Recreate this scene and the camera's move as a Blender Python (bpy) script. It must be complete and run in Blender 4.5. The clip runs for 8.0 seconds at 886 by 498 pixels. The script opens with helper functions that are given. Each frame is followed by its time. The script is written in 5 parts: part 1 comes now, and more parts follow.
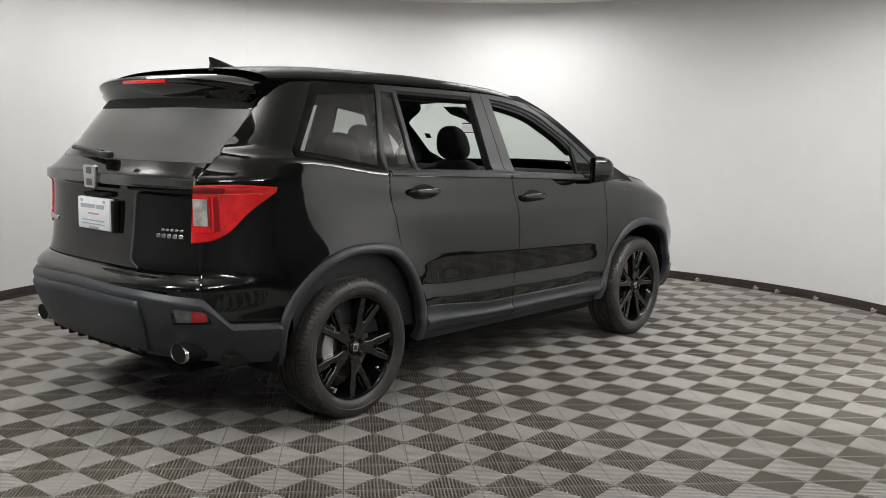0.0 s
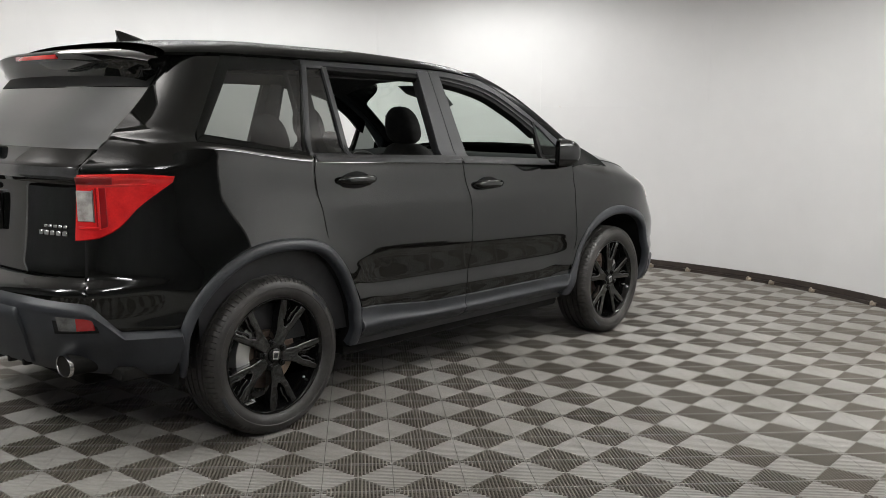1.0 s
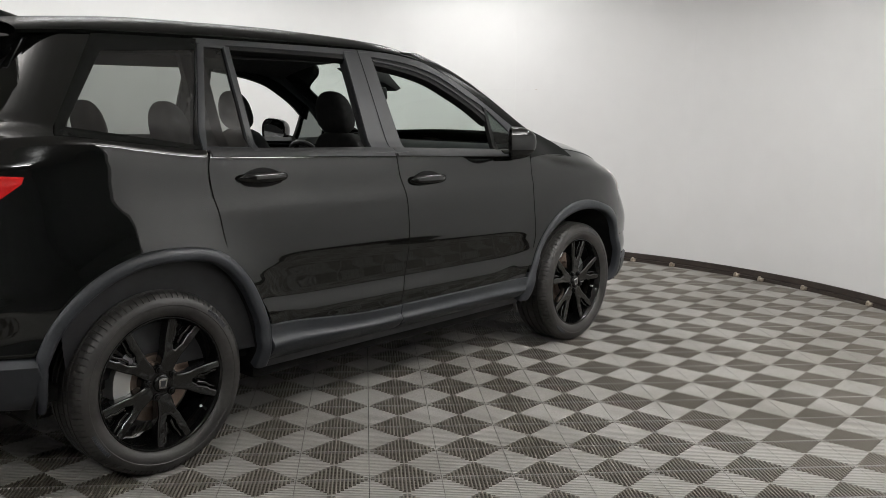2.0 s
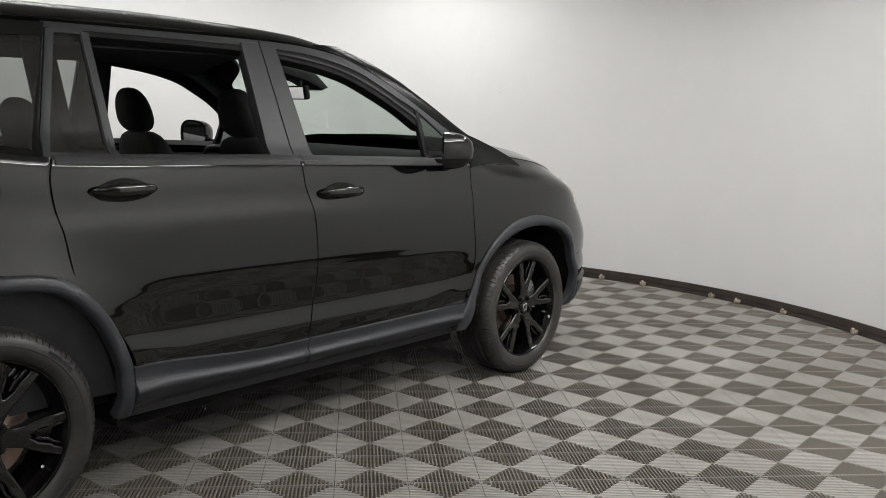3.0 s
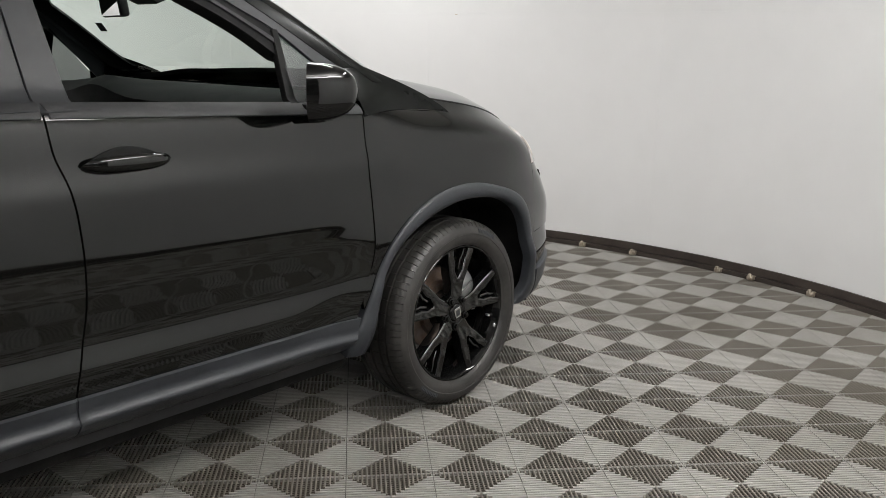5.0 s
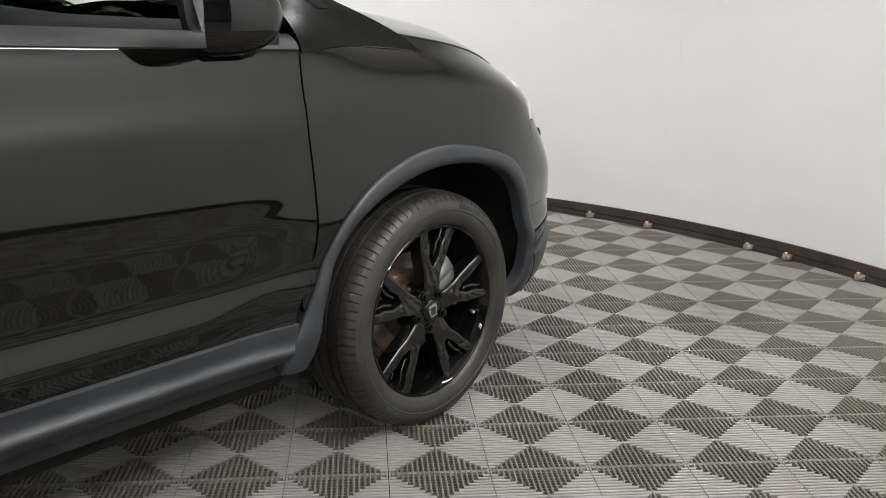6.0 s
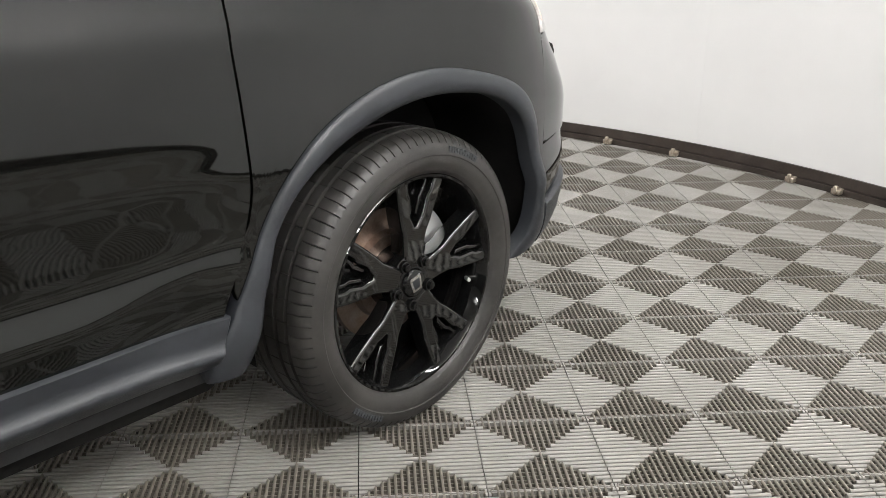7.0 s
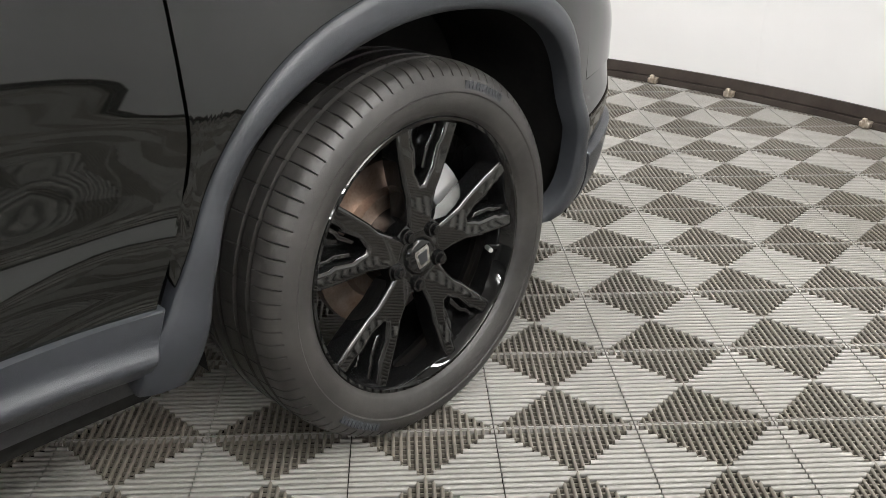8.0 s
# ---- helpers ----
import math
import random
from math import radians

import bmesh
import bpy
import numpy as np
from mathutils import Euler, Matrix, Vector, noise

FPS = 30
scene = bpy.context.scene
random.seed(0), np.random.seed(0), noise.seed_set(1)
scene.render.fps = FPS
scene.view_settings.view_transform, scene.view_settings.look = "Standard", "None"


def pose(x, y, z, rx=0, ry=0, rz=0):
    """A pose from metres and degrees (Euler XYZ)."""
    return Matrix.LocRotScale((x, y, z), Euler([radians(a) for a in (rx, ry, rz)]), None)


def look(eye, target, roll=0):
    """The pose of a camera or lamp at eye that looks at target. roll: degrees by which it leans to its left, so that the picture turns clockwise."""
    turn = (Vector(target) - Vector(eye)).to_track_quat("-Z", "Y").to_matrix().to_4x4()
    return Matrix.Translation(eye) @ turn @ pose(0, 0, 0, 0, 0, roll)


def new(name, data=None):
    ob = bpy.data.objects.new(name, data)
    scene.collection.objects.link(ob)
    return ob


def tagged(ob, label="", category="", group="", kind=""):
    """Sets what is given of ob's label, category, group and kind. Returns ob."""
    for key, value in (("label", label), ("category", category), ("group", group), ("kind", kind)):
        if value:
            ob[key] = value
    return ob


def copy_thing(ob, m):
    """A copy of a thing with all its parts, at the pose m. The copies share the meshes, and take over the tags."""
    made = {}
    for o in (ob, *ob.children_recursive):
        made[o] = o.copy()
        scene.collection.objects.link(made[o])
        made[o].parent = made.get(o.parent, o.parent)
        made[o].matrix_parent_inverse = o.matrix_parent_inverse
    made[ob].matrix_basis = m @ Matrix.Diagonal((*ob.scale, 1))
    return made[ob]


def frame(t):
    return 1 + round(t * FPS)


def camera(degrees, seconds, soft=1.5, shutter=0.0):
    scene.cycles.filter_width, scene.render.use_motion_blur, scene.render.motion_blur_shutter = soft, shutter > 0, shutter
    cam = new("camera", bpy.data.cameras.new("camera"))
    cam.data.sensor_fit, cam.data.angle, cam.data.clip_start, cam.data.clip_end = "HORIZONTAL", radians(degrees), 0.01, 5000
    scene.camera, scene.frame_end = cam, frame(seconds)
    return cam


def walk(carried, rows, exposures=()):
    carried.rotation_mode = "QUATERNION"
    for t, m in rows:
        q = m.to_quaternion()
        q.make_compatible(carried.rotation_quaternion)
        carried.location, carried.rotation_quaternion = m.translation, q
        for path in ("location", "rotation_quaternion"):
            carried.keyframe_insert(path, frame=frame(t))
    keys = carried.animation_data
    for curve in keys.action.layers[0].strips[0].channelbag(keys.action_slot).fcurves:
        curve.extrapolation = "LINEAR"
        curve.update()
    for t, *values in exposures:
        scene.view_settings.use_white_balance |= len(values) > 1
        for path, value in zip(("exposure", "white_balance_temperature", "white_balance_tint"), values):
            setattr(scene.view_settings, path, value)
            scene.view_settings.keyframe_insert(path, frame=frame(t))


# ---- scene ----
cam = camera(52.1, 8.0, soft=0.9)
PATH = [
    (0, (-0.29, -0.959, 1.46), (-0.08, 1.013, 1.206), 1.2),
    (0.5, (-0.055, -0.759, 1.482), (0.139, 1.212, 1.204), 0.7),
    (1, (0.135, -0.475, 1.448), (0.318, 1.495, 1.16), 0.8),
    (1.2, (0.234, -0.346, 1.44), (0.4, 1.625, 1.149), 0.3),
    (2.3, (0.662, 0.269, 1.482), (0.84, 2.233, 1.148), 0.9),
    (2.5, (0.749, 0.396, 1.455), (0.934, 2.36, 1.126), 1.2),
    (3, (0.921, 0.707, 1.462), (1.111, 2.673, 1.144), 1.2),
    (3.5, (1.058, 1.098, 1.437), (1.26, 3.058, 1.092), 0.5),
    (4, (1.198, 1.438, 1.408), (1.418, 3.397, 1.065), 0.5),
    (4.5, (1.345, 1.788, 1.366), (1.539, 3.746, 1.006), 0.5),
    (4.7, (1.392, 1.927, 1.418), (1.583, 3.877, 1.016), 0.5),
    (6, (1.630, 2.904, 1.287), (1.807, 4.823, 0.750), 0.83),
    (6.5, (1.686, 3.203, 1.267), (1.848, 5.089, 0.623), 0.28),
    (7, (1.737, 3.521, 1.216), (1.895, 5.381, 0.498), 0.36),
    (7.5, (1.779, 3.757, 1.144), (1.910, 5.609, 0.402), 0.11),
    (8, (1.803, 3.969, 1.086), (1.894, 5.784, 0.251), 0.08),
]
EXPOSURES = [(0.0, 0.06), (2.5, -0.06), (4.5, 0.0), (6.0, 0.29), (6.5, 0.48), (8.0, 0.79)]
walk(cam, [(t, look(eye, target, roll)) for t, eye, target, roll in PATH], EXPOSURES)

# ---- world and light ----
BOOTH = (0.456, 5.207)      # centre of the round booth
RADIUS = 3.955              # its inner radius
TOP = 2.87                  # its ceiling
TILE = 0.285                # one floor tile
GRID = (1.126, 5.18)        # a corner of the tile grid

world = bpy.data.worlds.new("hall_world")
world.use_nodes = True
world.node_tree.nodes["Background"].inputs[0].default_value = (0.9, 0.95, 1.0, 1)
world.node_tree.nodes["Background"].inputs[1].default_value = 0.02
scene.world = world
LAMP_POWER, HALL_POWER = 38.0, 78.0


# ---- materials ----
def material(name, colour, rough=0.5, metal=0.0, coat=0.0, spec=0.5):
    m = bpy.data.materials.new(name)
    m.use_nodes = True
    b = m.node_tree.nodes["Principled BSDF"]
    b.inputs["Base Color"].default_value = (*colour, 1)
    b.inputs["Roughness"].default_value = rough
    b.inputs["Metallic"].default_value = metal
    b.inputs["Coat Weight"].default_value = coat
    b.inputs["Coat Roughness"].default_value = 0.02
    b.inputs["Specular IOR Level"].default_value = spec
    return m


def add(m, kind, **inputs):
    n = m.node_tree.nodes.new(kind)
    for k, v in inputs.items():
        n.inputs[k].default_value = v
    return n


def link(m, a, b):
    m.node_tree.links.new(a, b)


def grain(m, low, high, scale, detail=4.0, rough=None, bump=0.0, bump_scale=None, second=None):
    """Two scales of variation in colour, and if asked for in roughness and relief."""
    b = m.node_tree.nodes["Principled BSDF"]
    co = add(m, "ShaderNodeTexCoord")
    n1 = add(m, "ShaderNodeTexNoise", Scale=scale, Detail=detail)
    n2 = add(m, "ShaderNodeTexNoise", Scale=second or scale * 9, Detail=3.0)
    link(m, co.outputs["Object"], n1.inputs["Vector"])
    link(m, co.outputs["Object"], n2.inputs["Vector"])
    mixf = add(m, "ShaderNodeMath")
    mixf.operation = "MULTIPLY_ADD"
    link(m, n2.outputs[0], mixf.inputs[0])
    mixf.inputs[1].default_value = 0.35
    link(m, n1.outputs[0], mixf.inputs[2])
    ramp = add(m, "ShaderNodeValToRGB")
    ramp.color_ramp.elements[0].position, ramp.color_ramp.elements[0].color = 0.45, (*low, 1)
    ramp.color_ramp.elements[1].position, ramp.color_ramp.elements[1].color = 0.9, (*high, 1)
    link(m, mixf.outputs[0], ramp.inputs[0])
    link(m, ramp.outputs[0], b.inputs["Base Color"])
    if rough:
        mr = add(m, "ShaderNodeMapRange")
        mr.inputs[3].default_value, mr.inputs[4].default_value = rough
        link(m, mixf.outputs[0], mr.inputs[0])
        link(m, mr.outputs[0], b.inputs["Roughness"])
    if bump:
        n3 = add(m, "ShaderNodeTexNoise", Scale=bump_scale or scale * 20, Detail=2.0)
        link(m, co.outputs["Object"], n3.inputs["Vector"])
        bp = add(m, "ShaderNodeBump", Strength=bump, Distance=0.002)
        link(m, n3.outputs[0], bp.inputs["Height"])
        link(m, bp.outputs[0], b.inputs["Normal"])
    return m


def sheet_glass(name, tint, gloss=1.0, rough=0.0, base=0.09):
    """A single pane: lets light straight through, tinted, and mirrors by Fresnel."""
    m = bpy.data.materials.new(name)
    m.use_nodes = True
    nt = m.node_tree
    nt.nodes.remove(nt.nodes["Principled BSDF"])
    tr = add(m, "ShaderNodeBsdfTransparent", Color=(*tint, 1))
    gl = add(m, "ShaderNodeBsdfGlossy", Color=(gloss, gloss, gloss, 1), Roughness=rough)
    lw = add(m, "ShaderNodeLayerWeight", Blend=0.5)
    pw = add(m, "ShaderNodeMath")
    pw.operation = "POWER"
    link(m, lw.outputs["Facing"], pw.inputs[0])
    pw.inputs[1].default_value = 4.5
    fr = add(m, "ShaderNodeMath")
    fr.operation = "MULTIPLY_ADD"
    link(m, pw.outputs[0], fr.inputs[0])
    fr.inputs[1].default_value, fr.inputs[2].default_value = 0.9, base
    mx = add(m, "ShaderNodeMixShader")
    link(m, fr.outputs[0], mx.inputs[0])
    link(m, tr.outputs[0], mx.inputs[1])
    link(m, gl.outputs[0], mx.inputs[2])
    link(m, mx.outputs[0], nt.nodes["Material Output"].inputs[0])
    return m


PAINT = grain(material("black_paint", (0.010, 0.0105, 0.010), 0.3, 0.0, 1.0, 0.0), (0.0028, 0.0031, 0.0028), (0.0044, 0.0048, 0.0044), 1.5, rough=(0.25, 0.4))
# Black paint with a weak, blurred coat, so lamps don't glint on roof and pillars.
SOFT_PAINT = grain(material("weak_coat_black_paint", (0.010, 0.0105, 0.010), 0.3, 0.0, 0.35, 0.0), (0.006, 0.0066, 0.006), (0.009, 0.0096, 0.009), 3, rough=(0.25, 0.4))
SOFT_PAINT.node_tree.nodes["Principled BSDF"].inputs["Coat Roughness"].default_value = 0.22
PAINT.node_tree.nodes["Principled BSDF"].inputs["Coat IOR"].default_value = 1.56
PAINT.node_tree.nodes["Principled BSDF"].inputs["Coat Roughness"].default_value = 0.03
CLAD = grain(material("grey_plastic", (0.038, 0.041, 0.047), 0.42), (0.021, 0.0232, 0.0275), (0.032, 0.035, 0.041), 6, rough=(0.33, 0.45), bump=0.2, bump_scale=900)
BAR = grain(material("dark_chrome", (0.3, 0.3, 0.3), 0.16, 0.9), (0.16, 0.16, 0.16), (0.26, 0.26, 0.26), 4, rough=(0.12, 0.2))
SATIN = grain(material("satin_black", (0.02, 0.021, 0.023), 0.35), (0.019, 0.0206, 0.023), (0.028, 0.030, 0.0335), 5, rough=(0.32, 0.46))
RUBBER = grain(material("tyre_rubber", (0.03, 0.03, 0.03), 0.62), (0.0185, 0.0173, 0.0164), (0.046, 0.0430, 0.0402), 7, rough=(0.32, 0.5), bump=0.2, bump_scale=500)
SEAL = grain(material("rubber_seal", (0.008, 0.008, 0.008), 0.6, spec=0.2), (0.006, 0.006, 0.006), (0.011, 0.011, 0.011), 20)
GLOSS = grain(material("gloss_black", (0.006, 0.006, 0.006), 0.3, 0.0, 1.0, 0.0), (0.003, 0.003, 0.003), (0.006, 0.006, 0.006), 9, rough=(0.25, 0.4))
SPOKE = grain(material("satin_black_alloy", (0.006, 0.006, 0.006), 0.3, 0.0, 1.0, 0.0), (0.004, 0.004, 0.004), (0.007, 0.007, 0.007), 12, rough=(0.25, 0.4))
SPOKE.node_tree.nodes["Principled BSDF"].inputs["Coat IOR"].default_value = 1.75
SPOKE.node_tree.nodes["Principled BSDF"].inputs["Coat Roughness"].default_value = 0.03
DARK = grain(material("dark_underside", (0.01, 0.01, 0.01), 0.8, spec=0.15), (0.006, 0.006, 0.006), (0.016, 0.015, 0.014), 8)
CHROME = material("chrome", (0.75, 0.75, 0.76), 0.08, 1.0)
STEEL = grain(material("brake_steel", (0.35, 0.25, 0.2), 0.35, 0.9), (0.24, 0.16, 0.12), (0.42, 0.34, 0.29), 20, rough=(0.25, 0.45))
ALLOY = material("bare_alloy", (0.55, 0.55, 0.54), 0.4, 0.8)
FABRIC = grain(material("black_fabric", (0.012, 0.012, 0.012), 0.9), (0.008, 0.008, 0.008), (0.02, 0.02, 0.02), 30, bump=0.5, bump_scale=700)
TRIM = grain(material("interior_plastic", (0.02, 0.02, 0.021), 0.6), (0.016, 0.016, 0.017), (0.028, 0.028, 0.03), 12, bump=0.2)
DASH = grain(material("dash_plastic", (0.015, 0.015, 0.016), 0.9, spec=0.15), (0.010, 0.011, 0.011), (0.018, 0.018, 0.019), 12, bump=0.2)
HEADLINER = grain(material("headliner_cloth", (0.03, 0.03, 0.03), 0.95), (0.02, 0.02, 0.021), (0.04, 0.04, 0.04), 40)
TINT = sheet_glass("privacy_glass", (0.31, 0.33, 0.315), base=0.08)
# Roughened so that lamps and hall blur into one even reflection.
REAR_GLASS = sheet_glass("blurred_rear_glass", (0.05, 0.054, 0.052), rough=0.42, base=0.12)
QUARTER = sheet_glass("quarter_glass", (0.2, 0.22, 0.21), gloss=0.3, rough=0.25, base=0.06)
CLEAR = sheet_glass("green_glass", (0.74, 0.82, 0.77))
RED = grain(material("red_lens", (0.75, 0.016, 0.016), 0.12, 0.0, 1.0), (0.6, 0.010, 0.012), (0.85, 0.022, 0.022), 14)
RED.node_tree.nodes["Principled BSDF"].inputs["Subsurface Weight"].default_value = 0.0
DEEP_RED = material("deep_red_lens", (0.28, 0.006, 0.008), 0.15, 0.0, 1.0)
WHITE_LENS = grain(material("clear_lens", (0.45, 0.43, 0.41), 0.15, 0.0, 1.0), (0.28, 0.25, 0.24), (0.6, 0.58, 0.56), 25)
SMOKED = grain(material("smoked_lens", (0.07, 0.07, 0.07), 0.2, 0.0, 1.0), (0.05, 0.05, 0.05), (0.11, 0.11, 0.108), 25)
AMBER = material("amber_lens", (0.62, 0.5, 0.42), 0.12, 0.0, 1.0)
PLATE = grain(material("white_card", (0.75, 0.76, 0.77), 0.5), (0.8, 0.82, 0.84), (0.9, 0.9, 0.91), 20)
INK = material("grey_ink", (0.42, 0.44, 0.5), 0.6)
RED_INK = material("red_ink", (0.55, 0.3, 0.3), 0.6)
MIRROR = material("mirror_glass", (0.85, 0.87, 0.87), 0.0, 1.0)
WALL = grain(material("white_wall", (0.68, 0.675, 0.67), 0.55), (0.645, 0.64, 0.635), (0.69, 0.685, 0.68), 0.7, rough=(0.42, 0.6), second=6)
CEILING = grain(material("ceiling_white", (0.78, 0.74, 0.72), 0.7), (0.80, 0.77, 0.755), (0.84, 0.81, 0.795), 0.8)
BASE = grain(material("brown_base", (0.035, 0.026, 0.021), 0.5), (0.022, 0.016, 0.013), (0.05, 0.038, 0.031), 9, rough=(0.35, 0.6))
CLIP = grain(material("clip_brass", (0.5, 0.42, 0.32), 0.35, 0.6), (0.3, 0.24, 0.18), (0.62, 0.55, 0.46), 60)
HALL = grain(material("hall_paint", (0.05, 0.05, 0.052), 0.8), (0.04, 0.04, 0.042), (0.06, 0.06, 0.062), 0.6)
# Lit and shaded copies of one tile plastic; light is painted by rib direction.
TILE_MAT = grain(material("lit_floor_plastic", (0.2, 0.19, 0.18), 0.45, coat=0.07, spec=0.28), (0.200, 0.189, 0.171), (0.293, 0.282, 0.265), 1.3, rough=(0.42, 0.58), second=60)
TILE_SHADED = grain(material("shaded_floor_plastic", (0.13, 0.122, 0.11), 0.45, coat=0.05, spec=0.28), (0.114, 0.099, 0.080), (0.177, 0.160, 0.138), 1.3, rough=(0.42, 0.58), second=60)
for m in (TILE_MAT, TILE_SHADED):
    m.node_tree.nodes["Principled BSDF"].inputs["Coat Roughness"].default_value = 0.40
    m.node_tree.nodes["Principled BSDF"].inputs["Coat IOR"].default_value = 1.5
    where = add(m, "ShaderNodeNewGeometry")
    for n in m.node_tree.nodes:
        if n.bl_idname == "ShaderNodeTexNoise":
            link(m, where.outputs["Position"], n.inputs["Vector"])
# Unseen hall walls and ceiling, made paler to brighten reflections in the car.
HALL_SIDE = grain(material("hall_side_bounce", (0.2, 0.2, 0.2), 0.8), (0.32, 0.32, 0.325), (0.42, 0.42, 0.425), 0.6)
HALL_TOP = grain(material("hall_top_bounce", (0.3, 0.3, 0.3), 0.8), (0.5, 0.5, 0.5), (0.58, 0.58, 0.58), 0.6)
# Near-black, painted as shade: under the tile ribs, between base rails, in exhausts.
UNDER = material("void_shade", (0.012, 0.011, 0.010), 0.9, spec=0.1)


def glowing(name, power):
    m = material(name, (0.8, 0.8, 0.8), 0.5)
    b = m.node_tree.nodes["Principled BSDF"]
    b.inputs["Emission Color"].default_value = (0.995, 1.0, 0.985, 1)
    b.inputs["Emission Strength"].default_value = power
    return m


GLOW, HALL_GLOW = glowing("lamp_glow", LAMP_POWER), glowing("hall_lamp_glow", HALL_POWER)


# ---- small mesh tools ----
def part(name, bm, mat, parent=None, label="", sharp=38, smooth=True):
    """Links a bmesh as one mesh object under a thing or a part."""
    me = bpy.data.meshes.new(name)
    bm.to_mesh(me)
    bm.free()
    me.materials.append(mat)
    if smooth:
        me.polygons.foreach_set("use_smooth", [True] * len(me.polygons))
        me.set_sharp_from_angle(angle=radians(sharp))
    ob = new(name, me)
    if parent:
        ob.parent = parent
    return tagged(ob, label)


def empty(name, label, category, group="", kind=""):
    return tagged(new(name), label, category, group, kind)


def box(bm, x0, x1, y0, y1, z0, z1, m=None):
    vs = [bm.verts.new((x, y, z)) for x in (x0, x1) for y in (y0, y1) for z in (z0, z1)]
    if m:
        for v in vs:
            v.co = m @ v.co
    for f in ((0, 1, 3, 2), (4, 6, 7, 5), (0, 4, 5, 1), (2, 3, 7, 6), (0, 2, 6, 4), (1, 5, 7, 3)):
        bm.faces.new([vs[i] for i in f])
    return vs


def rounded(bm, x0, x1, y0, y1, z0, z1, r, seg=2, m=None):
    b2 = bmesh.new()
    box(b2, x0, x1, y0, y1, z0, z1)
    bmesh.ops.recalc_face_normals(b2, faces=b2.faces)
    bmesh.ops.bevel(b2, geom=b2.edges[:], offset=r, segments=seg, profile=0.5, affect="EDGES")
    merge(bm, b2, m)


def merge(bm, other, m=None):
    back = {}
    for v in other.verts:
        back[v] = bm.verts.new(m @ v.co if m else v.co)
    for f in other.faces:
        bm.faces.new([back[v] for v in f.verts])
    other.free()


def grid_faces(bm, rows, flip=False, closed=False):
    """Faces over a grid of points, given as rows of coordinates."""
    vs = [[bm.verts.new(p) for p in row] for row in rows]
    for i in range(len(vs) - 1):
        n = len(vs[i])
        for j in range(n if closed else n - 1):
            k = (j + 1) % n
            q = [vs[i][j], vs[i][k], vs[i + 1][k], vs[i + 1][j]]
            bm.faces.new(q[::-1] if flip else q)
    return vs


def lathe(bm, profile, seg, axis="x", phase=0.0):
    """Turns (along, radius) pairs round the x axis."""
    rows = []
    for i in range(seg + 1):
        a = 2 * math.pi * i / seg + phase
        rows.append([(u, r * math.cos(a), r * math.sin(a)) for u, r in profile])
    vs = [[bm.verts.new(p) for p in row] for row in rows[:-1]]
    vs.append(vs[0])
    for i in range(seg):
        for j in range(len(profile) - 1):
            bm.faces.new([vs[i][j], vs[i][j + 1], vs[i + 1][j + 1], vs[i + 1][j]])


def prism(bm, poly, h0, h1, m=None, bevel=0.0, seg=2, flat=0.0):
    """A flat outline (u, v) raised from h0 to h1 along the third axis."""
    b2 = bmesh.new()
    low = [b2.verts.new((u, v, h0)) for u, v in poly]
    high = [b2.verts.new((u, v, h1)) for u, v in poly]
    n = len(poly)
    top = b2.faces.new(high)
    b2.faces.new(low[::-1])
    for i in range(n):
        b2.faces.new([low[i], low[(i + 1) % n], high[(i + 1) % n], high[i]])
    bmesh.ops.recalc_face_normals(b2, faces=b2.faces)
    if bevel:
        bmesh.ops.bevel(b2, geom=list(top.edges), offset=bevel, segments=seg, profile=0.5 if flat else 0.6, affect="EDGES")
    if flat:
        face = max(b2.faces, key=lambda f: f.calc_area() if abs(f.normal.z) > 0.99 and f.calc_center_median().z > (h0 + h1) / 2 else 0)
        bmesh.ops.inset_individual(b2, faces=[face], thickness=flat, depth=0.0)
    merge(bm, b2, m)


def tube(bm, pts, r, seg=8):
    pts = [Vector(p) for p in pts]
    rows = []
    for i, p in enumerate(pts):
        d = (pts[min(i + 1, len(pts) - 1)] - pts[max(i - 1, 0)]).normalized()
        a = d.cross(Vector((0, 0, 1)) if abs(d.z) < 0.9 else Vector((1, 0, 0))).normalized()
        b = d.cross(a)
        rows.append([p + r * (math.cos(2 * math.pi * k / seg) * a + math.sin(2 * math.pi * k / seg) * b) for k in range(seg)])
    vs = grid_faces(bm, rows, closed=True)
    bm.faces.new(vs[0])
    bm.faces.new(vs[-1][::-1])


class Curve:
    """A smooth monotone curve through (x, y) pairs."""

    def __init__(self, *pairs):
        self.x, self.y = (np.array(v, float) for v in zip(*sorted(pairs)))
        h, d = np.diff(self.x), np.diff(self.y) / np.diff(self.x)
        s = np.zeros(len(self.x))
        s[0], s[-1] = d[0], d[-1]
        for i in range(1, len(s) - 1):
            s[i] = 0 if d[i - 1] * d[i] <= 0 else (h[i - 1] + h[i]) * 3 / ((2 * h[i] + h[i - 1]) / d[i - 1] + (h[i] + 2 * h[i - 1]) / d[i])
        self.s = s

    def __call__(self, v):
        v = min(max(v, self.x[0]), self.x[-1])
        i = min(max(int(np.searchsorted(self.x, v)) - 1, 0), len(self.x) - 2)
        h = self.x[i + 1] - self.x[i]
        t = (v - self.x[i]) / h
        return float(self.y[i] * (1 + 2 * t) * (1 - t) ** 2 + self.s[i] * h * t * (1 - t) ** 2 + self.y[i + 1] * t * t * (3 - 2 * t) + self.s[i + 1] * h * t * t * (t - 1))


def step(a, b, v):
    t = min(max((v - a) / (b - a), 0.0), 1.0)
    return t * t * (3 - 2 * t)


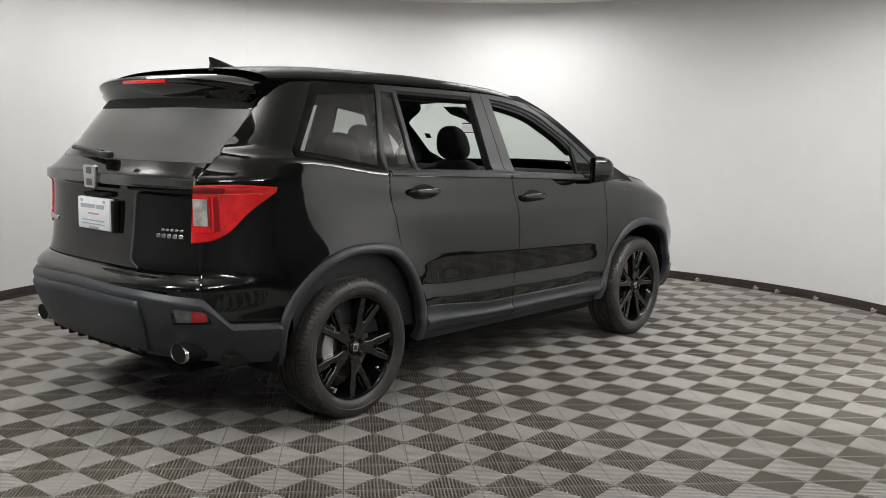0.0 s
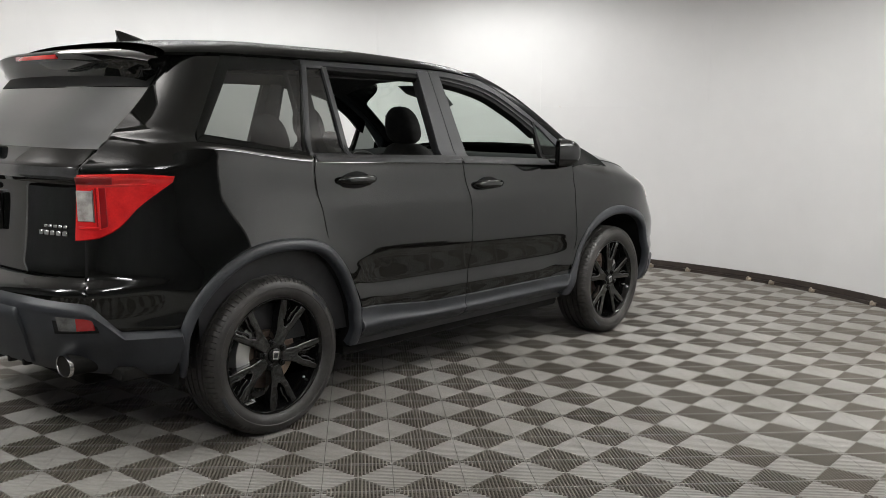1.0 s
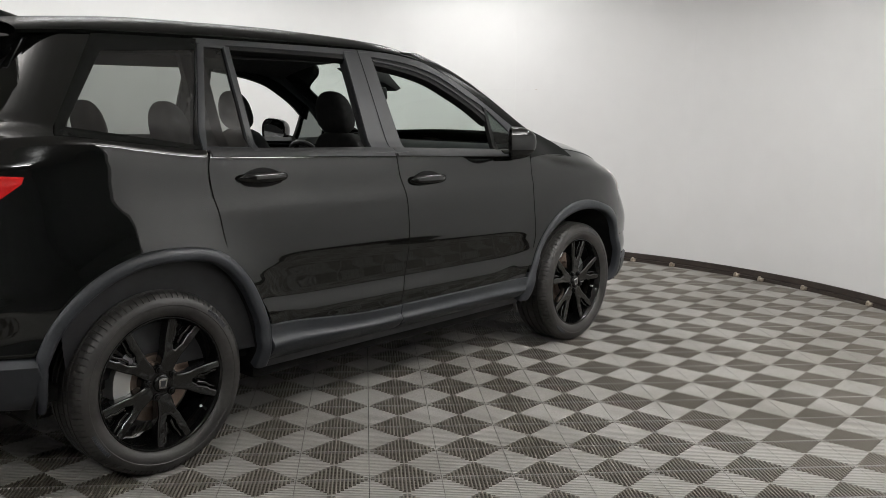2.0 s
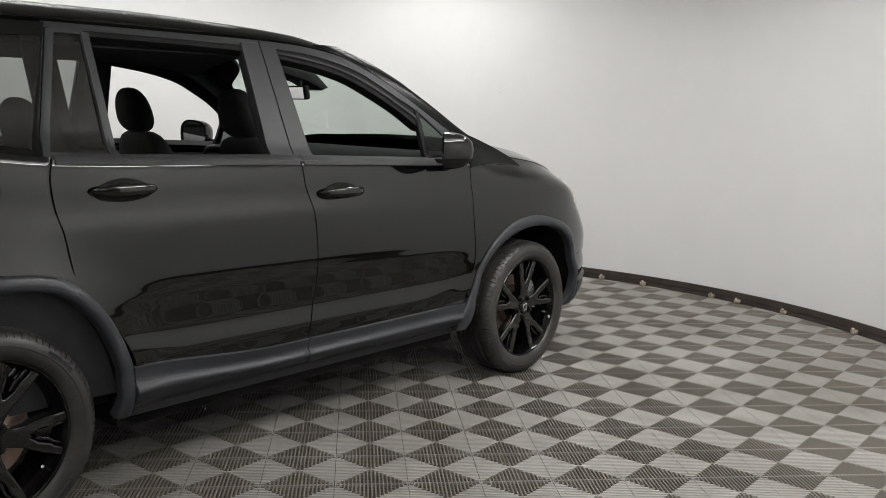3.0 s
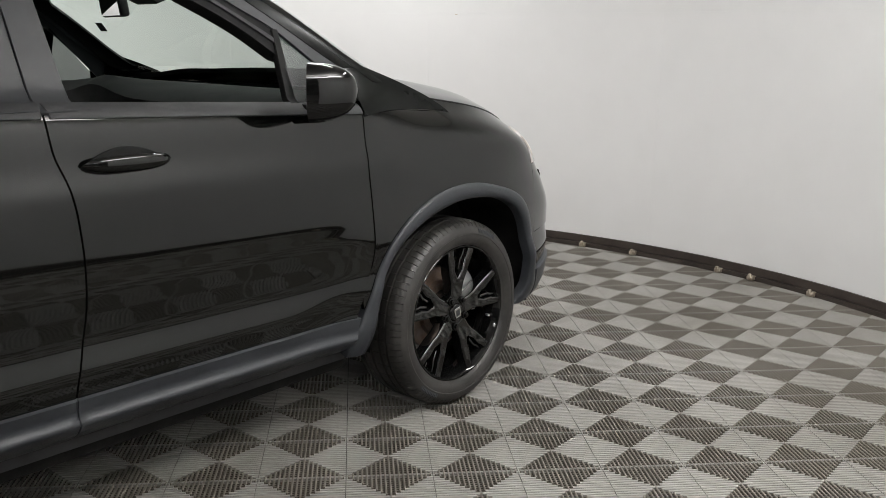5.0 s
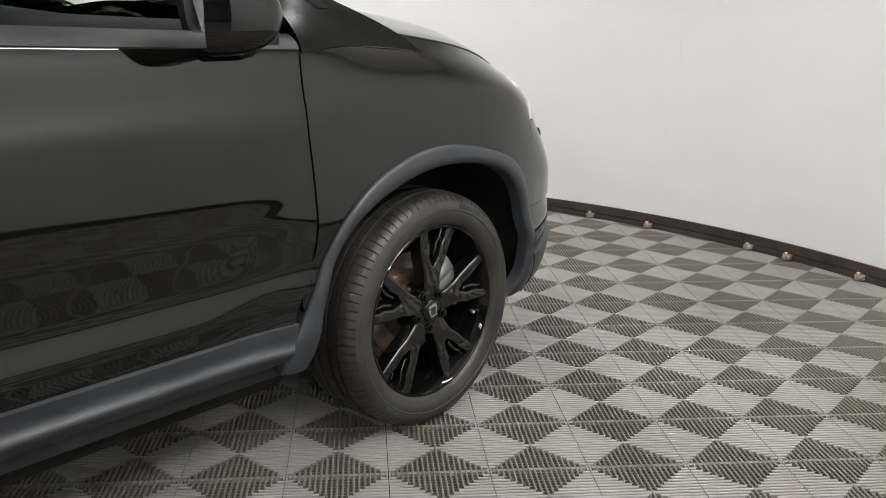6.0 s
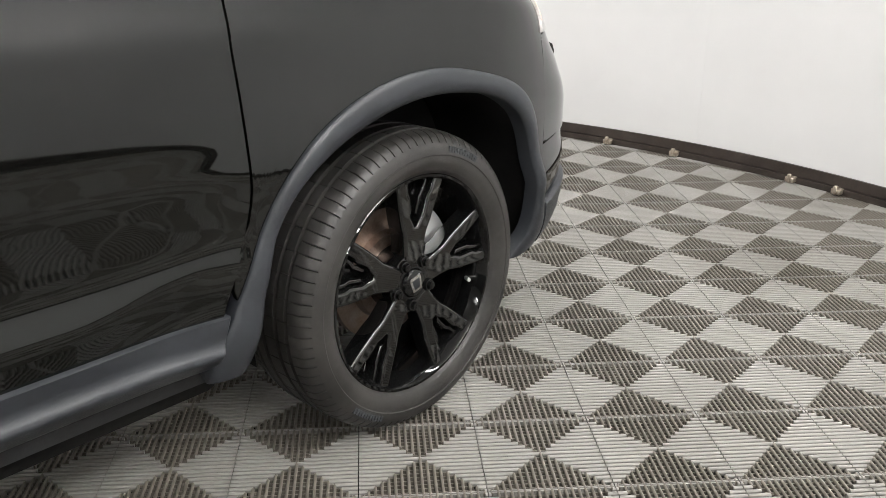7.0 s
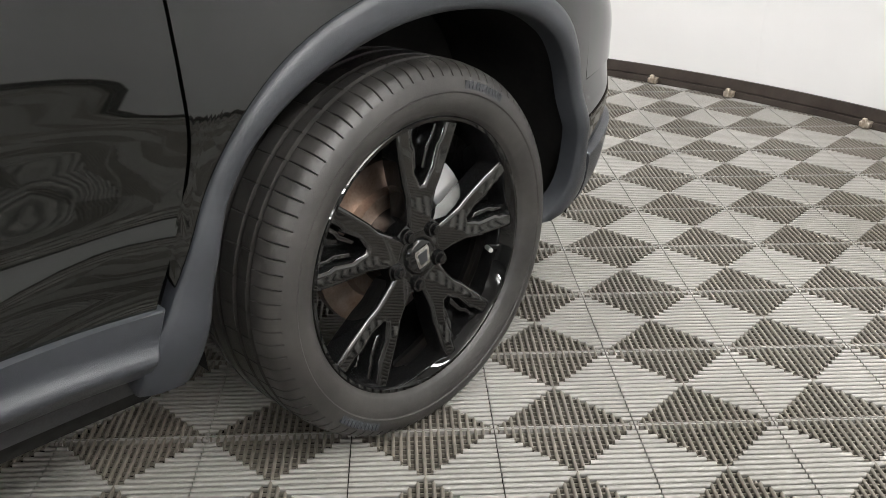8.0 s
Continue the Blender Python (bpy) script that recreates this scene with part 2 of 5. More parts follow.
def resample(pts, n, smooth=True):
    """n + 1 points at even steps along a line of points."""
    p = np.array(pts, float)
    d = np.r_[0, np.cumsum(np.hypot(*np.diff(p, axis=0).T))]
    at = np.linspace(0, d[-1], n + 1)
    if smooth and len(pts) > 2:
        cx, cy = Curve(*zip(d, p[:, 0])), Curve(*zip(d, p[:, 1]))
        return [(cx(s), cy(s)) for s in at]
    return list(zip(np.interp(at, d, p[:, 0]), np.interp(at, d, p[:, 1])))


def coons(bottom, top, left, right, nu, nv, sharp=""):
    """Rows of points that fill the four-sided outline. sharp: letters of sides that keep their corners (b t l r)."""
    b, t = resample(bottom, nu, "b" not in sharp), resample(top, nu, "t" not in sharp)
    l, r = resample(left, nv, "l" not in sharp), resample(right, nv, "r" not in sharp)
    rows = []
    for j in range(nv + 1):
        v, row = j / nv, []
        for i in range(nu + 1):
            u = i / nu
            row.append(tuple((1 - v) * b[i][k] + v * t[i][k] + (1 - u) * l[j][k] + u * r[j][k]
                             - (1 - u) * (1 - v) * b[0][k] - u * (1 - v) * b[-1][k] - (1 - u) * v * t[0][k] - u * v * t[-1][k] for k in (0, 1)))
        rows.append(row)
    return rows


# ---- the booth ----
def arc_points(r, a0, a1, n):
    return [(BOOTH[0] + r * math.cos(radians(a0 + (a1 - a0) * i / n)), BOOTH[1] + r * math.sin(radians(a0 + (a1 - a0) * i / n))) for i in range(n + 1)]


def curved_slab(bm, r0, r1, z0, z1, a0, a1, n):
    inner, outer = arc_points(r0, a0, a1, n), arc_points(r1, a0, a1, n)
    rows = [[(*inner[i], z0), (*inner[i], z1), (*outer[i], z1), (*outer[i], z0)] for i in range(n + 1)]
    vs = grid_faces(bm, rows, closed=True)
    bm.faces.new(vs[0][::-1])
    bm.faces.new(vs[-1])
    bmesh.ops.recalc_face_normals(bm, faces=bm.faces)


WALL_FROM, WALL_TO = -50.0, 200.0
PANEL_EDGES = [WALL_FROM, -33, -8, 17.2, 42.2, 67.2, 92, 117, 142, 167, WALL_TO]
wall = empty("wall_curved", "smooth white curved booth wall in tall butted panels", "wall", kind="structure")
for a0, a1 in zip(PANEL_EDGES, PANEL_EDGES[1:]):
    for z0, z1 in ((0.075, 1.5748), (1.5752, TOP + 0.02)):
        bm = bmesh.new()
        curved_slab(bm, RADIUS, RADIUS + 0.06, z0, z1, a0 + 0.003, a1 - 0.003, 24)
        part("wall_panel", bm, WALL, wall)
bm = bmesh.new()
curved_slab(bm, RADIUS + 0.062, RADIUS + 0.1, 0.0, TOP + 0.05, WALL_FROM, WALL_TO, 120)
part("wall_backing", bm, WALL, wall)

bm = bmesh.new()
hook_at = Matrix.Translation((BOOTH[0], BOOTH[1], 1.568)) @ Matrix.Rotation(radians(64.1), 4, "Z") @ Matrix.Translation((RADIUS, 0, 0))
tube(bm, [hook_at @ Vector(p) for p in ((0.002, 0, 0.0), (-0.012, 0, 0.0), (-0.014, 0.006, -0.003), (-0.012, 0.012, 0.002))], 0.0025, 6)
part("wall_hook", bm, CLIP, wall, "tiny dark hook at a panel joint")

base = empty("baseboard", "dark brown baseboard with small clips round the booth", "baseboard", kind="structure")
bm = bmesh.new()
curved_slab(bm, RADIUS - 0.012, RADIUS + 0.06, 0.03, 0.078, WALL_FROM, WALL_TO, 150)
part("upper_rail", bm, BASE, base)
bm = bmesh.new()
curved_slab(bm, RADIUS - 0.03, RADIUS + 0.06, 0.0, 0.026, WALL_FROM, WALL_TO, 150)
part("lower_rail", bm, BASE, base)
bm = bmesh.new()
curved_slab(bm, RADIUS + 0.004, RADIUS + 0.06, 0.02, 0.035, WALL_FROM, WALL_TO, 120)
part("shadow_gap", bm, UNDER, base)


def clip_at(a):
    bm = bmesh.new()
    m = Matrix.Translation((BOOTH[0], BOOTH[1], 0)) @ Matrix.Rotation(radians(a), 4, "Z") @ Matrix.Translation((RADIUS - 0.045, 0, 0))
    rounded(bm, -0.012, 0.028, -0.022, 0.022, 0.004, 0.03, 0.004, 1, m)
    rounded(bm, -0.018, 0.0, -0.01, 0.01, 0.004, 0.045, 0.004, 1, m)
    return part("clip", bm, CLIP, base, "small worn metal clip")


for a in (-8, 6, 16, 25, 31, 34.4, 43.6, 49.2, 58, 70, 84, 110, 140, 161):
    clip_at(a)

bm = bmesh.new()
mid = [bm.verts.new((BOOTH[0], BOOTH[1], TOP + h)) for h in (0.0, 0.08)]
ring = [[bm.verts.new((x, y, TOP + h)) for x, y in arc_points(RADIUS + 0.1, 0, 360, 96)[:-1]] for h in (0.0, 0.08)]
for i in range(96):
    k = (i + 1) % 96
    bm.faces.new([mid[0], ring[0][k], ring[0][i]])
    bm.faces.new([mid[1], ring[1][i], ring[1][k]])
    bm.faces.new([ring[0][i], ring[0][k], ring[1][k], ring[1][i]])
tagged(part("ceiling", bm, CEILING, None, "flat off-white ceiling over the round booth"), "", "ceiling", kind="structure")

# The unseen hall closes the place round the booth and behind the camera, toned for the car's reflections.
HALL_BOX = (-7.0, 8.0, -6.0, 10.5, 3.5)
x0, x1, y0, y1, zt = HALL_BOX
for name, b in (("wall_north", (x0, x1, y1, y1 + 0.2, -0.05, zt)), ("wall_south", (x0, x1, y0 - 0.2, y0, -0.05, zt)),
                ("wall_west", (x0 - 0.2, x0, y0, y1, -0.05, zt)), ("wall_east", (x1, x1 + 0.2, y0, y1, -0.05, zt)), ("ceiling_hall", (x0, x1, y0, y1, zt, zt + 0.2))):
    bm = bmesh.new()
    box(bm, *b)
    bmesh.ops.recalc_face_normals(bm, faces=bm.faces)
    tagged(part(name, bm, HALL_TOP if "ceil" in name else HALL_SIDE if name in ("wall_south", "wall_east", "wall_west") else HALL, None, "unseen hall surface outside the booth, toned for reflections in the car", smooth=False), "", "ceiling" if "ceil" in name else "wall", kind="structure")


def ceiling_light(x, y, turn, w=0.3, l=1.2, z=TOP, glow=GLOW, hung=False):
    """An added flat lamp under the ceiling, or one hung on rods to brighten the ceiling too; none is in view."""
    lamp = empty("ceiling_light", "unseen lamp on thin rods, added to brighten ceiling and reflections" if hung else "flat white light panel added under the booth ceiling, out of view", "light", "booth ceiling lights")
    bm = bmesh.new()
    for b in ((-w / 2 - 0.03, -w / 2, -l / 2 - 0.03, l / 2 + 0.03), (w / 2, w / 2 + 0.03, -l / 2 - 0.03, l / 2 + 0.03), (-w / 2, w / 2, -l / 2 - 0.03, -l / 2), (-w / 2, w / 2, l / 2, l / 2 + 0.03)):
        box(bm, *b, -0.05, 0.0)
    bmesh.ops.recalc_face_normals(bm, faces=bm.faces)
    part("frame", bm, ALLOY, lamp, smooth=False)
    for h, turned in {"both": ((-0.03, False), (-0.02, True)), "up": ((-0.02, True),)}.get(hung, ((-0.03, False),)):
        bm = bmesh.new()
        ring = [bm.verts.new(p) for p in ((-w / 2, -l / 2, h), (-w / 2, l / 2, h), (w / 2, l / 2, h), (w / 2, -l / 2, h))]
        bm.faces.new(ring[::-1] if turned else ring)
        part("diffuser", bm, glow, lamp, "glowing diffuser", smooth=False)
    if hung == "up":
        bm = bmesh.new()
        box(bm, -w / 2, w / 2, -l / 2, l / 2, -0.045, -0.03)
        bmesh.ops.recalc_face_normals(bm, faces=bm.faces)
        part("tray", bm, ALLOY, lamp, smooth=False)
    if hung:
        for v in (-l / 2, l / 2):
            bm = bmesh.new()
            tube(bm, [(0, v, -0.01), (0, v, HANG)], 0.006)
            part("rod", bm, ALLOY, lamp)
    lamp.matrix_basis = pose(x, y, z - (HANG if hung else 0.0), 0, 0, turn)
    return lamp


HANG = 0.32
# Unseen lamps, sized and placed to even out walls, floor and reflections.
for a, r, w, l, hung in ((14, 2.7, 0.17, 1.2, False), (44, 1.6, 0.12, 1.2, False), (72, 3.0, 0.29, 1.0, False), (108, 3.05, 0.16, 1.2, False), (132, 2.9, 0.19, 1.2, False), (172, 2.7, 0.30, 1.2, "up"), (-25, 2.95, 0.24, 1.2, "both"), (-47, 3.1, 0.17, 1.2, "both"), (-128, 2.6, 0.22, 1.2, "up")):
    ceiling_light(BOOTH[0] + r * math.cos(radians(a)), BOOTH[1] + r * math.sin(radians(a)), a, w, l, hung=hung)
# Hall lamps behind the view, guessed from reflections, set to light plate and floor.
for x, y, turn, w in ((2.6, -0.9, 90, 0.2), (-0.8, -0.6, 90, 0.2), (-3.2, 2.3, -45, 0.3)):
    ceiling_light(x, y, turn, w, z=HALL_BOX[4], glow=HALL_GLOW, hung="both")


# ---- the car: one smooth skin, from which all panels are cut ----
# Car axes: x to its right, y ahead, z up; origin on the floor midway between the axles.
AXLE, AXLE_REAR, HUB, TYRE_R = 1.424, -1.412, 0.366, 0.3665
ARCH, ARCH_REAR = 0.508, 0.530
BELT = Curve((-2.4, 1.36), (-1.75, 1.338), (-1.15, 1.262), (-0.23, 1.228), (0.66, 1.188), (1.2, 1.165))
HALF = Curve((0.22, 0.885), (0.30, 0.925), (0.38, 0.946), (0.44, 0.9500), (0.475, 0.9515), (0.50, 0.9535), (0.530, 0.9565), (0.60, 0.9572), (0.765, 0.9588), (0.82, 0.9605), (0.90, 0.9602),
             (0.985, 0.9585), (1.015, 0.9562), (1.050, 0.9490), (1.085, 0.9437), (1.15, 0.9370), (1.205, 0.928), (1.228, 0.914), (1.25, 0.876), (1.30, 0.852), (1.40, 0.811), (1.50, 0.770), (1.60, 0.728), (1.67, 0.698), (1.74, 0.662), (1.80, 0.62))
HOLLOW = Curve((0.50, 0.0), (0.530, 0.0), (0.542, 0.0006), (0.57, 0.0065), (0.603, 0.0124), (0.614, 0.0132), (0.625, 0.0128), (0.65, 0.0107), (0.71, 0.0046), (0.765, 0.0), (0.80, 0.0))
REAR = Curve((0.22, -2.20), (0.33, -2.28), (0.42, -2.345), (0.52, -2.375), (0.66, -2.385), (0.73, -2.385), (0.755, -2.36), (0.79, -2.305), (0.84, -2.285), (0.95, -2.272), (1.10, -2.265),
             (1.165, -2.27), (1.19, -2.298), (1.225, -2.296), (1.26, -2.25), (1.30, -2.205), (1.45, -2.09), (1.60, -1.965), (1.70, -1.88), (1.80, -1.8))
FRONT = Curve((0.22, 2.16), (0.30, 2.25), (0.40, 2.345), (0.55, 2.38), (0.68, 2.365), (0.80, 2.29), (0.88, 2.22), (0.95, 2.175), (1.03, 2.14), (1.10, 2.03), (1.2, 1.8), (1.8, 1.5))
PILLAR_Y = Curve((1.12, 1.29), (1.22, 1.13), (1.33, 0.935), (1.42, 0.80), (1.50, 0.675), (1.57, 0.55), (1.63, 0.42), (1.68, 0.28), (1.74, 0.08), (1.80, -0.1))
SCREEN_Y = Curve((1.12, 1.58), (1.22, 1.43), (1.33, 1.25), (1.50, 0.97), (1.63, 0.71), (1.70, 0.53), (1.80, 0.3))
HOOD_EDGE = Curve((0.9, 1.185), (1.1, 1.203), (1.3, 1.195), (1.5, 1.168), (1.75, 1.123), (1.95, 1.064), (2.05, 1.02), (2.12, 0.985), (2.3, 0.93))


def arch_out(front, a):
    """Outer radius of the wheel-arch trim at a degrees from straight ahead: an arch with squared shoulders."""
    if front:
        return ARCH + 0.040 * math.exp(-((a - 46) / 17) ** 2) + 0.012 * math.exp(-((a - 130) / 22) ** 2)
    return ARCH_REAR + 0.026 * math.exp(-((a - 62) / 15) ** 2) - 0.022 * step(45, 15, a)


def arch_in(front, a):
    if front:
        return 0.453 + 0.042 * math.exp(-((a - 46) / 24) ** 2) + 0.030 * math.exp(-((a - 142) / 24) ** 2)
    return arch_out(False, a) - 0.046


def arch_line(front, a0, a1, n, radius):
    c = AXLE if front else AXLE_REAR
    angles = [a0 + (a1 - a0) * i / n for i in range(n + 1)]
    return [(c + radius(front, a) * math.cos(radians(a)), HUB + radius(front, a) * math.sin(radians(a))) for a in angles]


def half_width(y, z):
    k = step(0.95, 1.2, z)
    w = HALF(z - k * (BELT(y) - 1.228)) * (1 - 0.006 * (y / 1.4) ** 2)
    hollow = HOLLOW(z + 0.012 * min(max(y, -1), 1))
    if z < 0.614:
        hollow = max(hollow, 0.0100 * step(0.43, 0.50, z) * max(step(0.58, 0.86, y) * step(1.2, 1.0, y), step(-0.66, -0.95, y) * step(-1.3, -1.1, y)))
    w -= hollow
    for c in (AXLE_REAR, AXLE):
        d = math.hypot(y - c, z - HUB)
        w += (0.032 if c > 0 else 0.042) * math.exp(-((d - 0.46) / (0.15 if c > 0 else 0.145)) ** 2) * step(0.2, 0.45, z)
    if y > 0.95 and z < 1.25:
        e = HOOD_EDGE(y)
        w -= 0.13 * step(0.95, 1.35, y) * step(e - 0.17, e + 0.02, z) ** 2
    return w


def outline(z, up):
    yr0, nr = -1.42, 3.0 + 0.45 * step(0.45, 0.62, z)
    yf0, yf, nf = (PILLAR_Y(z), SCREEN_Y(z), 2.3) if up else (1.42, FRONT(z), 3.9)
    pts = []
    for i in range(81):
        p = math.pi / 2 * (1 - i / 80)
        y = yr0 - (yr0 - REAR(z)) * math.sin(p) ** (2 / nr)
        pts.append((half_width(y, z) * max(math.cos(p), 0) ** (2 / nr), y))
    for i in range(1, 70):
        y = yr0 + (yf0 - yr0) * i / 70
        pts.append((half_width(y, z), y))
    for i in range(81):
        p = math.pi / 2 * i / 80
        y = yf0 + (yf - yf0) * math.sin(p) ** (2 / nf)
        pts.append((half_width(min(y, yf0 + 0.2) if up else y, z) * max(math.cos(p), 0) ** (2 / nf), y))
    p = np.array(pts)
    a = np.r_[0, np.cumsum(np.hypot(*np.diff(p, axis=0).T))]
    return a - np.interp(0.0, p[:, 1], a), p[:, 0], p[:, 1]


LEVEL0, LEVEL = 0.22, 0.01
SKIN = {up: [outline(LEVEL0 + LEVEL * i, up) for i in range(158)] for up in (False, True)}


def skin(a, z, up=False):
    """The point of the right-hand skin at arc a (equal to y along the flank, bending round both ends) and height z."""
    f = min(max((z - LEVEL0) / LEVEL, 0), 156.999)
    i = int(f)
    f -= i
    (a0, x0, y0), (a1, x1, y1) = SKIN[up][i], SKIN[up][i + 1]
    return np.array(((1 - f) * np.interp(a, a0, x0) + f * np.interp(a, a1, x1), (1 - f) * np.interp(a, a0, y0) + f * np.interp(a, a1, y1), z))


def skin_normal(a, z, up=False):
    ends = SKIN[up][int(min(max((z - LEVEL0) / LEVEL, 1), 155))][0]
    a = min(max(a, ends[0] + 0.03), ends[-1] - 0.03)
    u = skin(a + 0.012, z, up) - skin(a - 0.012, z, up)
    v = skin(a, z + 0.012, up) - skin(a, z - 0.012, up)
    n = np.cross(u, v)
    return n / np.linalg.norm(n)


def arc_of_y(y, z, up=False):
    a0, x0, y0 = SKIN[up][int(round((z - LEVEL0) / LEVEL))]
    return float(np.interp(y, y0, a0))


def arc_of_x(x, z, rear=True, up=False):
    a0, x0, y0 = SKIN[up][int(round((z - LEVEL0) / LEVEL))]
    h = len(a0) // 3
    return float(np.interp(x, x0[:h], a0[:h])) if rear else float(np.interp(-x, -x0[-h:], a0[-h:]))


def panel_points(rows, up=False, off=0.0, flange=0.014, sides="lrtb", lip=0.003):
    """The grid of a panel's points in car axes, with its rolled-in edges."""
    P = np.array([[skin(a, z, up) for a, z in row] for row in rows])
    N = np.array([[skin_normal(a, z, up) for a, z in row] for row in rows])
    P = P + off * N

    def padded(P, N, first, last, axis):
        P, N = np.moveaxis(P, axis, 0), np.moveaxis(N, axis, 0)
        if first:
            o = P[0] - P[1]
            o /= np.linalg.norm(o, axis=-1, keepdims=True) + 1e-9
            r = P[0] + lip * 0.7 * o - lip * N[0]
            P, N = np.concatenate(([r - flange * N[0]], [r], P)), np.concatenate(([N[0]], [N[0]], N))
        if last:
            o = P[-1] - P[-2]
            o /= np.linalg.norm(o, axis=-1, keepdims=True) + 1e-9
            r = P[-1] + lip * 0.7 * o - lip * N[-1]
            P, N = np.concatenate((P, [r], [r - flange * N[-1]])), np.concatenate((N, [N[-1]], [N[-1]]))
        return np.moveaxis(P, 0, axis), np.moveaxis(N, 0, axis)

    P, N = padded(P, N, "b" in sides, "t" in sides, 0)
    P, N = padded(P, N, "l" in sides, "r" in sides, 1)
    return P


def add_panel(bm, rows, sgn=1, **kw):
    P = panel_points(rows, **kw)
    P[..., 0] *= sgn
    grid_faces(bm, P.tolist(), flip=sgn < 0)


def panel(name, rows, mat, parent, sgn=1, label="", sharp=50, **kw):
    bm = bmesh.new()
    add_panel(bm, rows, sgn, **kw)
    return part(name, bm, mat, parent, label, sharp)


def loop_points(corners, per_edge):
    out = []
    for (a, b), (c, d) in zip(corners, corners[1:] + corners[:1]):
        out += [(a + (c - a) * i / per_edge, b + (d - b) * i / per_edge) for i in range(per_edge)]
    return out


def band(name, inner, outer, mat, parent, sgn, per_edge=6, off=0.0, deep=0.03, label="", up=True):
    """A frame between two outlines with the same number of corners, rolled in at both edges."""
    rows = []
    li, lo = loop_points(inner, per_edge), loop_points(outer, per_edge)
    for (p, q), d in (((li, li), deep), ((li, li), 0.0), ((li, lo), None), ((lo, lo), 0.0), ((lo, lo), deep * 0.6)):
        row = []
        for s, t in zip(p, q):
            a, z = ((s[0] + t[0]) / 2, (s[1] + t[1]) / 2)
            n = skin_normal(a, z, up)
            row.append(skin(a, z, up) + n * (off + 0.002 if d is None else off - d))
        rows.append(row)
    P = np.array(rows)
    P[..., 0] *= sgn
    bm = bmesh.new()
    grid_faces(bm, P.tolist(), flip=sgn < 0, closed=True)
    bmesh.ops.recalc_face_normals(bm, faces=bm.faces)
    return part(name, bm, mat, parent, label, 35)


def pane(name, corners, mat, parent, sgn, off=-0.008, n=10, label="", up=True):
    b, r, t, l = corners
    rows = coons([b, r], [l, t], [b, l], [r, t], n, n)
    P = panel_points(rows, up=up, off=off, sides="")
    P[..., 0] *= sgn
    bm = bmesh.new()
    grid_faces(bm, P.tolist(), flip=sgn < 0)
    ob = part(name, bm, mat, parent, label)
    return ob


car = empty("suv", "glossy black SUV, side windows down, parked on ribbed grey tiles", "car")

# Edges that neighbouring panels share.
MID_GAP = [(-0.108, 0.455), (-0.098, 0.52), (-0.075, 0.61), (-0.06, 0.72), (-0.058, 0.82), (-0.066, 0.95), (-0.080, 1.03), (-0.108, 1.12), (-0.118, BELT(-0.118) - 0.004)]
FRONT_GAP = [(0.878, 0.455), (0.905, 0.52), (0.945, 0.62), (0.963, 0.72), (0.958, 0.86), (0.948, 1.0), (0.948, 1.1), (0.952, BELT(0.952) - 0.002)]
REAR_GAP = [(-0.905, 0.47), (-0.912, 0.53), (-0.945, 0.61), (-1.005, 0.70), (-1.078, 0.785), (-1.112, 0.822), (-1.122, 0.90), (-1.135, 1.0), (-1.158, 1.1), (-1.165, 1.18), (-1.150, BELT(-1.15) - 0.002)]
GAP = 0.0028


def shifted(pts, d):
    return [(a + d, z) for a, z in pts]


def line(a0, a1, n, f):
    return [(a0 + (a1 - a0) * i / n, f(a0 + (a1 - a0) * i / n)) for i in range(n + 1)]


def handle(parent, sgn, y, z):
    p, n = skin(y, z), skin_normal(y, z)
    m = Matrix.Translation((sgn * p[0], p[1], p[2])) @ Matrix.Diagonal((sgn, 1, 1, 1))
    bm = bmesh.new()
    # Raised dark patch: a scoop's shade by colour, as the door isn't hollowed.
    rows = []
    for i in range(15):
        t = -1 + 2 * i / 14
        h = 0.050 * (1 - abs(t) ** 1.8)
        rows.append([m @ Vector((0.002 + 0.0025 * (1 - s * s) * (1 - t * t), 0.128 * t, h * s - 0.004 * (1 - t * t))) for s in (-1, -0.6, 0, 0.6, 1)])
    grid_faces(bm, rows)
    bmesh.ops.recalc_face_normals(bm, faces=bm.faces)
    part("handle_recess_shade", bm, SEAL, parent, "dark patch painted as the shade of a handle scoop")
    bm = bmesh.new()
    rows = []
    for i in range(21):
        t = -1 + 2 * i / 20
        w = max(1 - abs(t) ** 3.2, 0.0) ** 0.6
        c = Vector((0.012 + 0.026 * (1 - t * t) ** 0.7, 0.126 * t, 0.006))
        rows.append([m @ (c + Vector((0.011 * w * math.cos(k * math.pi / 5), 0, 0.023 * w * math.sin(k * math.pi / 5)))) for k in range(10)])
    grid_faces(bm, rows, closed=True)
    bmesh.ops.remove_doubles(bm, verts=bm.verts, dist=0.0005)
    bmesh.ops.recalc_face_normals(bm, faces=bm.faces)
    return part("door_handle", bm, PAINT, parent, "glossy black handle", 60)


# Lines of the side windows, as heights along the car.
OPEN_TOP = Curve((-0.95, 1.672), (-0.64, 1.668), (-0.30, 1.660), (-0.05, 1.634), (0.13, 1.607), (0.30, 1.566), (0.44, 1.503), (0.58, 1.427), (0.70, 1.342))
FRAME_TOP = Curve((-1.10, 1.690), (-0.55, 1.684), (-0.14, 1.676), (0.05, 1.664), (0.19, 1.645), (0.31, 1.617), (0.40, 1.588), (0.505, 1.536), (0.58, 1.493), (0.70, 1.429), (0.80, 1.352), (0.90, 1.268), (0.985, 1.195))
DRIP = Curve((-1.16, 1.712), (-0.55, 1.708), (-0.16, 1.704), (0.04, 1.696), (0.245, 1.671), (0.455, 1.612), (0.66, 1.500), (0.857, 1.378), (0.98, 1.288), (1.06, 1.220))


